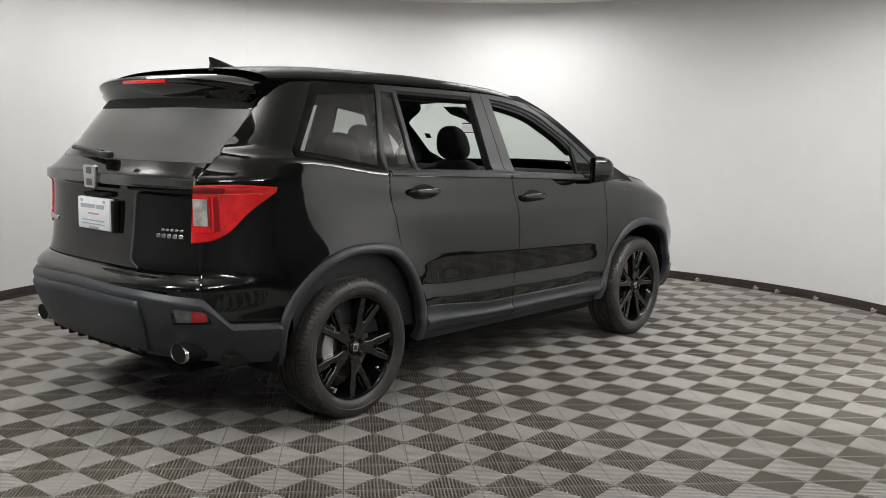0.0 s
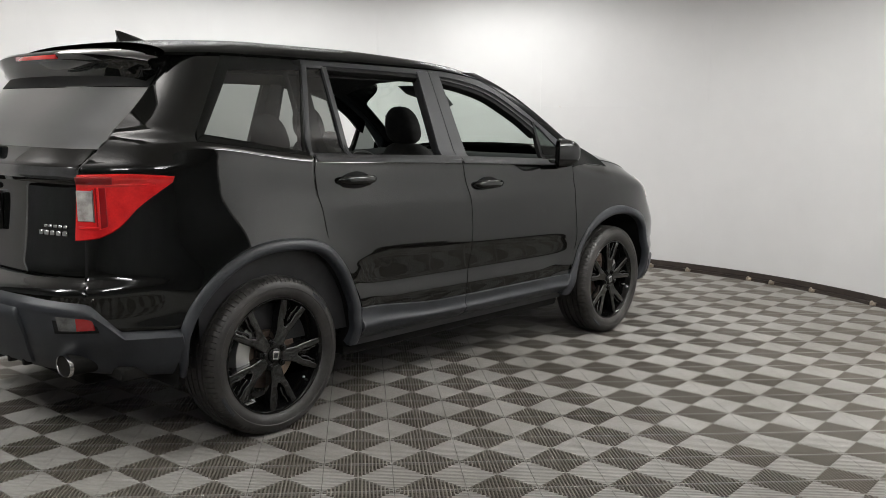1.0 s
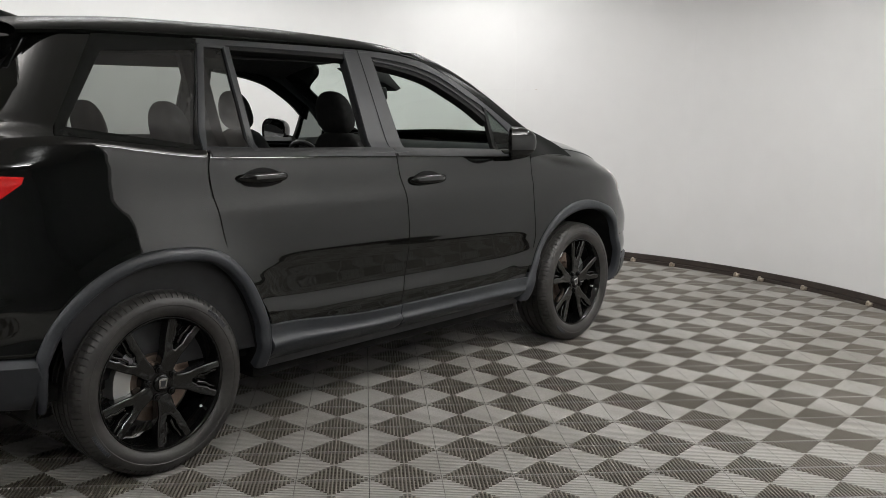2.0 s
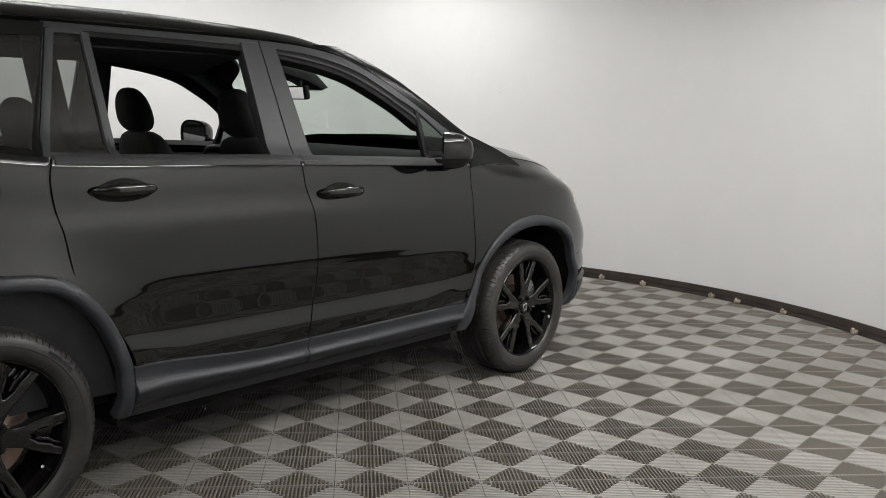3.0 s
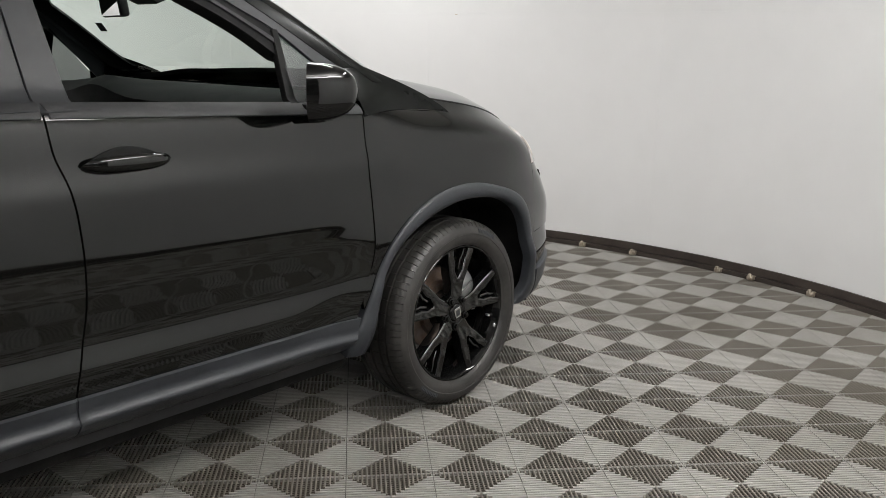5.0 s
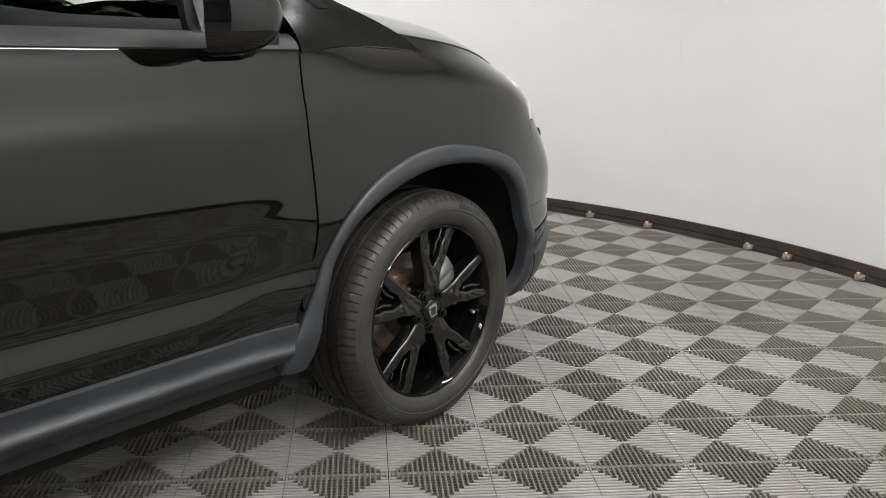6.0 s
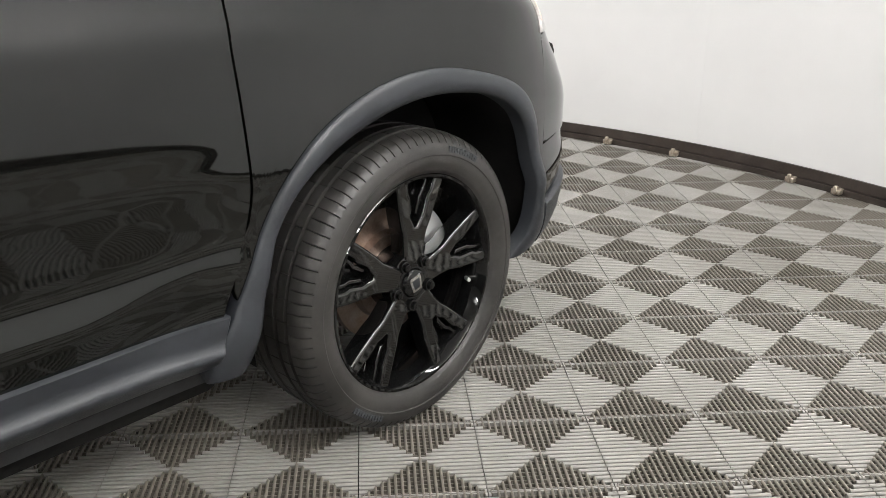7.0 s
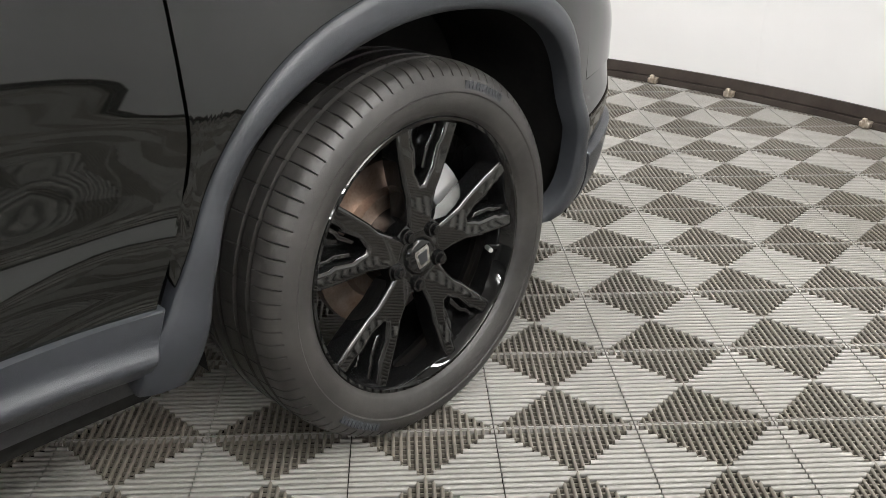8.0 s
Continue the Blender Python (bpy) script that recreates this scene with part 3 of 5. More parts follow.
def strip(name, low, high, y0, y1, mat, parent, sgn, off=0.0, n=30, nz=4, label="", flange=0.008, lip=0.002):
    """A band of the upper flank between two height curves."""
    rows = []
    for j in range(nz + 1):
        row = []
        for i in range(n + 1):
            y = y0 + (y1 - y0) * i / n
            row.append((y, low(y) + (high(y) - low(y)) * j / nz))
        rows.append(row)
    return panel(name, rows, mat, parent, sgn, label, up=True, off=off, flange=flange, lip=lip)


def bar(name, foot, head, w0, w1, mat, parent, sgn, off=0.0, label="", flange=0.02, bow=0.0):
    """An upright strip of the upper flank, w0 wide at its foot and w1 at its head."""
    rows = []
    for j in range(17):
        t = j / 16
        a, z, w = foot[0] + (head[0] - foot[0]) * t + bow * t * (1 - t), foot[1] + (head[1] - foot[1]) * t, w0 + (w1 - w0) * t
        rows.append([(a - w / 2 + w * k / 4, z) for k in range(5)])
    return panel(name, rows, mat, parent, sgn, label, up=True, off=off, flange=flange, lip=0.003)


def flank(sgn):
    # front door
    rows = coons(line(MID_GAP[0][0] + GAP, FRONT_GAP[0][0] - GAP, 12, lambda y: 0.455), line(MID_GAP[-1][0] + GAP, FRONT_GAP[-1][0] - GAP, 12, BELT),
                 shifted(MID_GAP, GAP), shifted(FRONT_GAP, -GAP), 44, 64)
    door = panel("front_door", rows, PAINT, car, sgn, "glossy black front door, window down")
    handle(door, sgn, 0.083, 1.074)
    strip("window_seal", OPEN_TOP, FRAME_TOP, -0.075, 0.715, SEAL, door, sgn, off=-0.004, nz=5, label="black rubber seal over the window", flange=0.045)
    strip("seal_bead", lambda y: OPEN_TOP(y) + 0.42 * (FRAME_TOP(y) - OPEN_TOP(y)), lambda y: OPEN_TOP(y) + 0.60 * (FRAME_TOP(y) - OPEN_TOP(y)), -0.06, 0.70, TRIM, door, sgn, off=0.003, nz=2)
    strip("window_frame", FRAME_TOP, DRIP, -0.140, 0.990, SATIN, door, sgn, off=0.001, n=48, label="satin dark grey window frame")
    bar("window_divider", (0.694, 1.182), (0.706, 1.424), 0.034, 0.020, SEAL, door, sgn, off=0.004, label="black divider before the quarter light")
    bm = bmesh.new()
    bm.faces.new([bm.verts.new((sgn * (p[0] - 0.012), p[1], p[2])) for p in (skin(0.700, 1.180, True), skin(0.985, 1.185, True), skin(0.712, 1.432, True))])
    part("quarter_light", bm, QUARTER, door, "dark tinted quarter light", smooth=False)
    bm = bmesh.new()
    add_panel(bm, coons([(-0.10, 1.200), (0.95, 1.156)], [(-0.11, 1.236), (0.95, 1.19)], [(-0.10, 1.200), (-0.11, 1.236)], [(0.95, 1.156), (0.95, 1.19)], 20, 5), sgn, off=0.004, flange=0.03)
    part("belt_moulding", bm, TRIM, door)
    bar("pillar_cover", (-0.073, 1.212), (-0.108, 1.690), 0.096, 0.076, SATIN, door, sgn, off=0.005, label="satin dark grey pillar cover")
    # rear door
    bottom = line(REAR_GAP[0][0] + GAP, MID_GAP[0][0] - GAP, 12, lambda y: 0.47 - 0.015 * step(-0.9, -0.1, y))
    rows = coons(bottom, line(REAR_GAP[-1][0] + GAP, MID_GAP[-1][0] - GAP, 12, BELT), shifted(REAR_GAP, GAP), shifted(MID_GAP, -GAP), 44, 64)
    door = panel("rear_door", rows, PAINT, car, sgn, "glossy black rear door, window down")
    handle(door, sgn, -0.912, 1.138)
    strip("window_seal", OPEN_TOP, FRAME_TOP, -0.930, -0.205, SEAL, door, sgn, off=-0.004, label="black rubber seal over the window", flange=0.045)
    strip("window_frame", FRAME_TOP, DRIP, -1.060, -0.148, SATIN, door, sgn, off=0.001, label="satin dark grey window frame")
    bar("window_divider", (-0.914, 1.250), (-0.912, 1.680), 0.030, 0.026, SATIN, door, sgn, off=0.004, label="dark grey divider before the fixed pane")
    band("fixed_pane_frame", [(-0.924, 1.268), (-0.922, 1.676), (-1.022, 1.678), (-1.136, 1.276)], [(-0.916, 1.252), (-0.914, 1.694), (-1.046, 1.700), (-1.172, 1.260)], SATIN, door, sgn, off=-0.001)
    pane("fixed_pane", ((-1.142, 1.27), (-0.918, 1.262), (-0.918, 1.680), (-1.026, 1.682)), TINT, door, sgn, label="dark tinted fixed pane")
    bm = bmesh.new()
    add_panel(bm, coons([(-1.14, 1.236), (-0.125, 1.200)], [(-1.14, 1.266), (-0.12, 1.238)], [(-1.14, 1.236), (-1.14, 1.266)], [(-0.125, 1.200), (-0.12, 1.238)], 20, 5), sgn, off=0.004, flange=0.03)
    part("belt_moulding", bm, TRIM, door)
    bar("pillar_cover", (-0.187, 1.216), (-0.196, 1.690), 0.118, 0.088, SATIN, door, sgn, off=0.005, label="satin dark grey pillar cover")
    # fender
    top = line(0.958, 2.0, 14, HOOD_EDGE)
    right = [(arc_of_y(1.918, 0.52), 0.52), (arc_of_y(1.922, 0.62), 0.62), (arc_of_y(1.930, 0.78), 0.78), (arc_of_y(1.934, 0.85), 0.85), (arc_of_y(1.955, 0.94), 0.94), (arc_of_y(2.0, 1.03), HOOD_EDGE(2.0))]
    arch = arch_line(True, 168, 18, 40, arch_out)
    top = [(arc_of_y(y, round(z, 2)) if y > 1.5 else y, z) for y, z in top]
    left = [(arch[0][0], arch[0][1])] + [(a + GAP, z) for a, z in FRONT_GAP if z > 0.5]
    left[-1] = top[0]
    right[0] = arch[-1]
    panel("fender", coons(arch, top, left, right, 56, 30), PAINT, car, sgn, "glossy black front fender")
    # quarter panel, D pillar and the panel behind it, one skin
    knee = [arc_of_y(y, 1.33) for y in (-1.165, -1.40, -1.752)]
    edge_hi = arc_of_x(0.70, 1.31)
    belt_line = [(-1.154, BELT(-1.154)), (knee[1], BELT(-1.40) - 0.002), (knee[2], 1.334), (arc_of_y(-1.95, 1.32), 1.325), (edge_hi, 1.30)]
    a_end = arc_of_x(0.705, 0.95)
    arch = arch_line(False, 55.5, 157, 30, arch_out)
    tail = [(arc_of_y(-1.95, 0.57), 0.573), (arc_of_x(0.80, 0.58), 0.575)]
    right = [tail[-1], (arc_of_x(0.76, 0.75), 0.75), (a_end, 0.95), (arc_of_x(0.70, 1.2), 1.2), (edge_hi, 1.30)]
    left = [(p[0] - GAP, p[1]) for p in REAR_GAP if p[1] > 0.81]
    left[0], left[-1] = (arch[0][0], arch[0][1]), belt_line[0]
    bm = bmesh.new()
    rows = coons((arch + tail)[::-1], belt_line[::-1], right, left, 70, 48, "bt")
    add_panel(bm, rows, sgn, sides="brl")
    glass_edge = [(knee[2] - 0.004, 1.334), (arc_of_y(-1.62, 1.5, True), 1.50), (arc_of_y(-1.515, 1.64, True), 1.648), (arc_of_y(-1.50, 1.7, True), 1.70)]
    rear_edge = [(edge_hi, 1.30), (arc_of_x(0.700, 1.45), 1.45), (arc_of_x(0.685, 1.58), 1.58), (arc_of_x(0.665, 1.68), 1.69)]
    rows = coons([(edge_hi, 1.30), (arc_of_y(-1.95, 1.32), 1.325), (knee[2] - 0.004, 1.334)], [rear_edge[-1], glass_edge[-1]], rear_edge, glass_edge, 30, 24, "b")
    add_panel(bm, rows, sgn, sides="lr")
    bmesh.ops.remove_doubles(bm, verts=bm.verts, dist=0.0015)
    quarter = part("quarter_panel", bm, PAINT, car, "glossy black rear quarter panel", 60)
    corners_in = [(-1.192, 1.284), (-1.070, 1.662), (arc_of_y(-1.495, 1.64, True), 1.640), (arc_of_y(-1.70, 1.36, True), 1.362)]
    corners_out = [(-1.176, BELT(-1.17)), (-1.050, 1.708), (arc_of_y(-1.515, 1.7, True), 1.705), (knee[2] - 0.002, 1.336)]
    band("quarter_window_frame", corners_in, corners_out, SOFT_PAINT, quarter, sgn, 8, off=0.001, label="dark trim round the quarter window")
    pane("quarter_window", ((corners_in[3][0], corners_in[3][1]), corners_in[0], corners_in[1], corners_in[2]), TINT, quarter, sgn, off=-0.001, label="dark tinted quarter window")
    # wheel-arch and sill cladding
    outer = [(1.930, 0.335), (1.926, 0.400), (1.912, 0.455)] + arch_line(True, 19, 154, 40, arch_out) + [(0.920, 0.500), (0.893, 0.452), (0.862, 0.410), (0.843, 0.340)]
    inner = [(1.800, 0.318), (1.838, 0.360), (1.862, 0.420)] + arch_line(True, 16, 160, 40, arch_in) + [(0.966, 0.470), (0.949, 0.406), (0.926, 0.338)]
    rear_outer = [(-0.935, 0.345), (-0.925, 0.430), (-0.925, 0.505)] + arch_line(False, 25, 157, 40, arch_out) + [(-1.905, 0.545), (-1.90, 0.46), (-1.89, 0.36)]
    rear_inner = [(-0.990, 0.345), (-0.972, 0.430), (-0.975, 0.470)] + arch_line(False, 18, 160, 40, arch_in) + [(-1.866, 0.50), (-1.868, 0.44), (-1.865, 0.36)]
    for lo, hi in ((inner, outer), (rear_inner, rear_outer)):
        lo, hi = resample(lo, 64), resample(hi, 64)
        rows = [[(p[0] * (1 - t) + q[0] * t, p[1] * (1 - t) + q[1] * t) for p, q in zip(lo, hi)][::-1] for t in (0, 0.2, 0.5, 0.8, 1)]
        panel("arch_trim", rows, CLAD, car, sgn, "dark grey plastic wheel-arch trim", off=np.array((0.006, 0.013, 0.014, 0.012, 0.008))[:, None, None], flange=0.035, sides="lrtb", lip=0.004)
    for y0, y1, lean in ((-0.921, -0.1115, 0.0), (-0.1055, 0.889, 0.048)):
        zt = lambda y: 0.469 + 0.048 * step(-0.25, -0.98, y)
        right = [(y1 - lean, 0.333), (y1 - lean * 0.45, 0.408), (y1, zt(y1))]
        rows = coons(line(y0, y1 - lean, 8, lambda y: 0.333), line(y0, y1, 8, zt), [(y0, 0.333), (y0, 0.42), (y0, zt(y0))], right, 26, 20)
        bulge = np.interp(np.linspace(0, 1, 21), (0, 0.28, 0.44, 0.51, 0.56, 0.65, 0.74, 1.0), (-0.035, 0.002, 0.0165, 0.0225, 0.0215, 0.0105, 0.0070, 0.0125))
        panel("sill_cladding", rows, CLAD, car, sgn, "dark grey plastic sill cladding", off=bulge[:, None, None], flange=0.05, lip=0.004)
    # A pillar
    rows = []
    for i in range(25):
        z = 1.235 + (1.705 - 1.235) * i / 24
        a0 = arc_of_y(PILLAR_Y(z), z, True)
        wide = 0.120 + 0.28 * step(1.52, 1.69, z)
        rows.append([(a0 - 0.035 + wide * k / 12, z) for k in range(13)])
    panel("windscreen_pillar", rows, SOFT_PAINT, car, sgn, "glossy black windscreen pillar", up=True, off=0.003)
    # dark lining inside the doors
    rows = coons([(-1.75, 0.40), (0.93, 0.40)], [(-1.9, 1.27), (0.95, 1.16)], [(-1.75, 0.40), (-1.9, 1.27)], [(0.93, 0.40), (0.95, 1.16)], 24, 10)
    bm = bmesh.new()
    add_panel(bm, [r for r in rows], sgn, off=-0.075, sides="")
    lo = coons([(-0.9, 0.30), (0.88, 0.30)], [(-0.9, 0.62), (0.88, 0.62)], [(-0.9, 0.30), (-0.9, 0.62)], [(0.88, 0.30), (0.88, 0.62)], 20, 6)
    add_panel(bm, lo, sgn, off=-0.03, sides="")
    part("inner_panel", bm, TRIM, car)
    # wheel housings
    for c in (AXLE, AXLE_REAR):
        bm = bmesh.new()
        rows = []
        for i in range(33):
            a = radians(-6 + 192 * i / 32)
            r = arch_in(c > 0, -6 + 192 * i / 32) + 0.006
            rows.append([(sgn * x, c + r * math.cos(a), HUB + r * math.sin(a)) for x in (0.935, 0.80, 0.62, 0.5)])
        vs = grid_faces(bm, rows)
        ctr = bm.verts.new((sgn * 0.5, c, HUB))
        for i in range(32):
            bm.faces.new([vs[i][3], vs[i + 1][3], ctr])
        part("wheel_housing", bm, DARK, car)
    # taillight
    a_tip, a_in = arc_of_y(-1.880, 1.19), arc_of_x(0.684, 1.1)
    tl_top = [(a_in, 1.198), ((a_in + a_tip) / 2, 1.203), (a_tip, 1.192)]
    tl_bot = [(arc_of_x(0.674, 0.94), 0.937), (arc_of_x(0.745, 0.95), 0.948), (arc_of_x(0.802, 0.98), 0.982), (arc_of_x(0.86, 1.08), 1.083), (a_tip - 0.006, 1.172)]
    rows = coons(tl_bot, tl_top, [tl_bot[0], tl_top[0]], [tl_bot[-1], tl_top[-1]], 26, 16)
    lamp = panel("taillight", rows, RED, car, sgn, "red and clear taillight", off=0.008, lip=0.006, flange=0.03)
    def lens(name, mat, label, a0, a1, z0, z1, off, slant=0.0):
        rows = coons([(a0, z0), (a1, z0 + slant)], [(a0, z1), (a1, z1)], [(a0, z0), (a0, z1)], [(a1, z0 + slant), (a1, z1)], 8, 8)
        return panel(name, rows, mat, lamp, sgn, label, off=off, flange=0.004)

    a_l, a_m = arc_of_x(0.681, 1.07), arc_of_x(0.742, 1.07)
    lens("lamp_rim", DEEP_RED, "dark red inner lens", a_m + 0.006, a_m + 0.048, 0.985, 1.150, 0.0100, 0.012)
    lens("upper_band", DEEP_RED, "dark red band along the top edge", a_l + 0.002, a_m + 0.075, 1.168, 1.194, 0.0100)
    lens("reversing_lens", WHITE_LENS, "clear reversing lens", a_l, a_m - 0.006, 1.016, 1.136, 0.0115)
    lens("lens_edge", CHROME, "thin bright edge of the reversing lens", a_m - 0.005, a_m - 0.001, 1.012, 1.142, 0.0120)
    lens("light_guide", RED, "bright red light guide", a_m + 0.014, a_m + 0.021, 0.992, 1.150, 0.0125)
    lens("light_guide", RED, "bright red light guide", a_l - 0.001, a_m + 0.020, 0.984, 0.992, 0.0125)
    lens("light_guide", RED, "bright red light guide", a_m + 0.050, a_tip - 0.075, 1.160, 1.166, 0.0105)
    # headlight end
    rows = coons([(arc_of_y(1.94, 0.9), 0.90), (arc_of_x(0.45, 0.88, False), 0.88)], [(arc_of_y(1.90, 1.04), 1.044), (arc_of_x(0.45, 1.0, False), 0.985)],
                 [(arc_of_y(1.94, 0.9), 0.90), (arc_of_y(1.945, 0.94), 0.945), (arc_of_y(1.90, 1.04), 1.044)], [(arc_of_x(0.45, 0.88, False), 0.88), (arc_of_x(0.45, 1.0, False), 0.985)], 26, 8)
    rows = [[(a, z) for a, z in r] for r in rows]
    head = panel("headlight", rows, WHITE_LENS, car, sgn, "clear headlight with an amber corner", off=0.006)
    rows = coons([(arc_of_y(1.955, 0.93), 0.925), (arc_of_y(2.06, 0.93), 0.92)], [(arc_of_y(1.945, 1.01), 1.012), (arc_of_y(2.09, 1.0), 1.0)],
                 [(arc_of_y(1.955, 0.93), 0.925), (arc_of_y(1.945, 1.01), 1.012)], [(arc_of_y(2.06, 0.93), 0.92), (arc_of_y(2.09, 1.0), 1.0)], 8, 6)
    panel("corner_marker", rows, AMBER, head, sgn, "amber corner marker", off=0.007, flange=0.004)


for sgn in (1, -1):
    flank(sgn)


def both(name, rows, mat, label="", mid=-1, **kw):
    """A panel that crosses the car's middle, from its right half, whose first or last column lies on the middle."""
    bm = bmesh.new()
    for sgn in (1, -1):
        P = panel_points(rows, **kw)
        P[:, mid, 0] = 0.0
        P[..., 0] *= sgn
        grid_faces(bm, P.tolist(), flip=sgn < 0)
    bmesh.ops.remove_doubles(bm, verts=bm.verts, dist=0.002)
    return part(name, bm, mat, car, label, 50)


REAR_MID = lambda z: arc_of_x(0.0, z)
FRONT_MID = lambda z: arc_of_x(0.0, z, False)
# front bumper: painted upper part, black lower part
a0 = arc_of_y(1.925, 0.7)
rows = coons([(a0, 0.612), (FRONT_MID(0.61), 0.605)], [(arc_of_y(1.945, 0.89), 0.893), (FRONT_MID(0.86), 0.86)], [(a0, 0.612), (a0 + 0.004, 0.78), (arc_of_y(1.945, 0.89), 0.893)], [(FRONT_MID(0.61), 0.605), (FRONT_MID(0.86), 0.86)], 40, 18)
both("front_bumper", rows, PAINT, "glossy black front bumper", sides="lbt")
lip_low, lip_high = (arc_of_y(1.932, 0.33), 0.332), (arc_of_y(1.921, 0.45), 0.450)
rows = coons([lip_low, (FRONT_MID(0.3), 0.29)], [lip_high, (arc_of_y(2.03, 0.46), 0.456), (FRONT_MID(0.5), 0.50)], [lip_low, lip_high], [(FRONT_MID(0.3), 0.29), (FRONT_MID(0.5), 0.50)], 36, 12)
lip = both("bumper_lip", rows, CLAD, "dark grey lower bumper", sides="ltb", off=0.010, flange=0.03)
grille_low, grille_high = (arc_of_y(1.908, 0.46), 0.462), (arc_of_y(1.914, 0.6), 0.606)
rows = coons([grille_low, (arc_of_y(2.03, 0.47), 0.468), (FRONT_MID(0.51), 0.51)], [grille_high, (FRONT_MID(0.6), 0.598)], [grille_low, grille_high], [(FRONT_MID(0.51), 0.51), (FRONT_MID(0.6), 0.598)], 36, 6)
both("lower_grille", rows, GLOSS, "gloss black lower grille and fog lamp recess", sides="ltb", off=-0.006, flange=0.01)
rows = coons([(arc_of_x(0.44, 0.87, False), 0.868), (FRONT_MID(0.87), 0.868)], [(arc_of_x(0.44, 1.0, False), 0.985), (FRONT_MID(1.0), 1.0)], [(arc_of_x(0.44, 0.87, False), 0.868), (arc_of_x(0.44, 1.0, False), 0.985)], [(FRONT_MID(0.87), 0.868), (FRONT_MID(1.0), 1.0)], 20, 8)
both("grille", rows, GLOSS, "gloss black grille", sides="ltb", off=-0.006)

# bonnet
bm = bmesh.new()
rows = []
for j in range(37):
    v, row = j / 36, []
    for i in range(49):
        u = -1 + 2 * i / 48
        yb, yf = 1.07 + 0.36 * (1 - abs(u) ** 2.2), 2.165 - 0.145 * abs(u) ** 2.4
        y = yb + (yf - yb) * v
        ye = 1.07 + (2.02 - 1.07) * v
        xe = skin(arc_of_y(ye, round(HOOD_EDGE(ye), 2)), HOOD_EDGE(ye))[0]
        crown = 0.062 * (1 - v) + 0.046 * v
        z = HOOD_EDGE(ye) + crown * (1 - abs(u) ** 2.6) ** 0.8 - 0.03 * step(0.93, 1.0, v) + 0.008 * math.exp(-((abs(u) - 0.72) / 0.1) ** 2)
        row.append((u * xe, y, z + 0.004))
    rows.append(row)
rows = [[(x, y, z - 0.02) for x, y, z in rows[0]]] + rows + [[(x, y + 0.002, z - 0.025) for x, y, z in rows[-1]]]
rows = [[(r[0][0], r[0][1], r[0][2] - 0.02)] + r + [(r[-1][0], r[-1][1], r[-1][2] - 0.02)] for r in rows]
grid_faces(bm, rows, flip=True)
bmesh.ops.recalc_face_normals(bm, faces=bm.faces)
part("bonnet", bm, PAINT, car, "glossy black bonnet", 50)

# roof
ROOF_EDGE = Curve((0.46, 1.616), (0.245, 1.679), (0.04, 1.704), (-0.16, 1.714), (-0.9, 1.722), (-1.5, 1.716), (-1.9, 1.694))
ROOF_TOP = Curve((0.55, 1.712), (0.25, 1.765), (-0.2, 1.800), (-0.6, 1.814), (-1.1, 1.814), (-1.5, 1.794), (-1.9, 1.752))
bm = bmesh.new()
rows = []
for j in range(61):
    v, row = j / 60, []
    for i in range(41):
        t = -1 + 2 * i / 40
        u = math.copysign(1 - (1 - abs(t)) ** 1.6, t)
        y = (0.46 + 0.08 * (1 - abs(u) ** 2.2)) * (1 - v) - 1.80 * v
        ye = 0.46 * (1 - v) - 1.80 * v
        ze = ROOF_EDGE(ye)
        xe = half_width(ye, ze) + 0.004
        full = ze + (ROOF_TOP(y) - ze) * (1 - abs(u) ** 2.7) ** 0.62
        front = ze + (1.706 - ze) * (1 - u * u)
        row.append((u * xe, y, front + (full - front) * step(-0.02, 0.16, v)))
    rows.append([(row[0][0] * 0.985, row[0][1], row[0][2] - 0.012)] + row + [(row[-1][0] * 0.985, row[-1][1], row[-1][2] - 0.012)])
grid_faces(bm, rows)
bmesh.ops.recalc_face_normals(bm, faces=bm.faces)
part("roof", bm, SOFT_PAINT, car, "glossy black roof", 60)

# windscreen and cowl
bm = bmesh.new()
rows = []
for j in range(21):
    z = 1.185 + (1.70 - 1.185) * j / 20
    a1 = arc_of_y(PILLAR_Y(z), z, True) + 0.075
    amax = arc_of_x(0.0, z, False, True)
    half = [skin(a1 + (amax - a1) * i / 16, z, True) for i in range(17)]
    rows.append([tuple(p) for p in half] + [(-p[0], p[1], p[2]) for p in half[-2::-1]])
grid_faces(bm, rows)
bmesh.ops.recalc_face_normals(bm, faces=bm.faces)
screen = part("windscreen", bm, CLEAR, car, "green-tinted windscreen")
bm = bmesh.new()
rows = []
for j, z in enumerate((1.12, 1.16, 1.192)):
    amax = arc_of_x(0.0, z, False, True)
    a1 = arc_of_y(PILLAR_Y(z), z, True) - 0.02
    half = [skin(a1 + (amax - a1) * i / 16, z, True) for i in range(17)]
    rows.append([tuple(p) for p in half] + [(-p[0], p[1], p[2]) for p in half[-2::-1]])
grid_faces(bm, rows)
part("cowl", bm, SATIN, car)

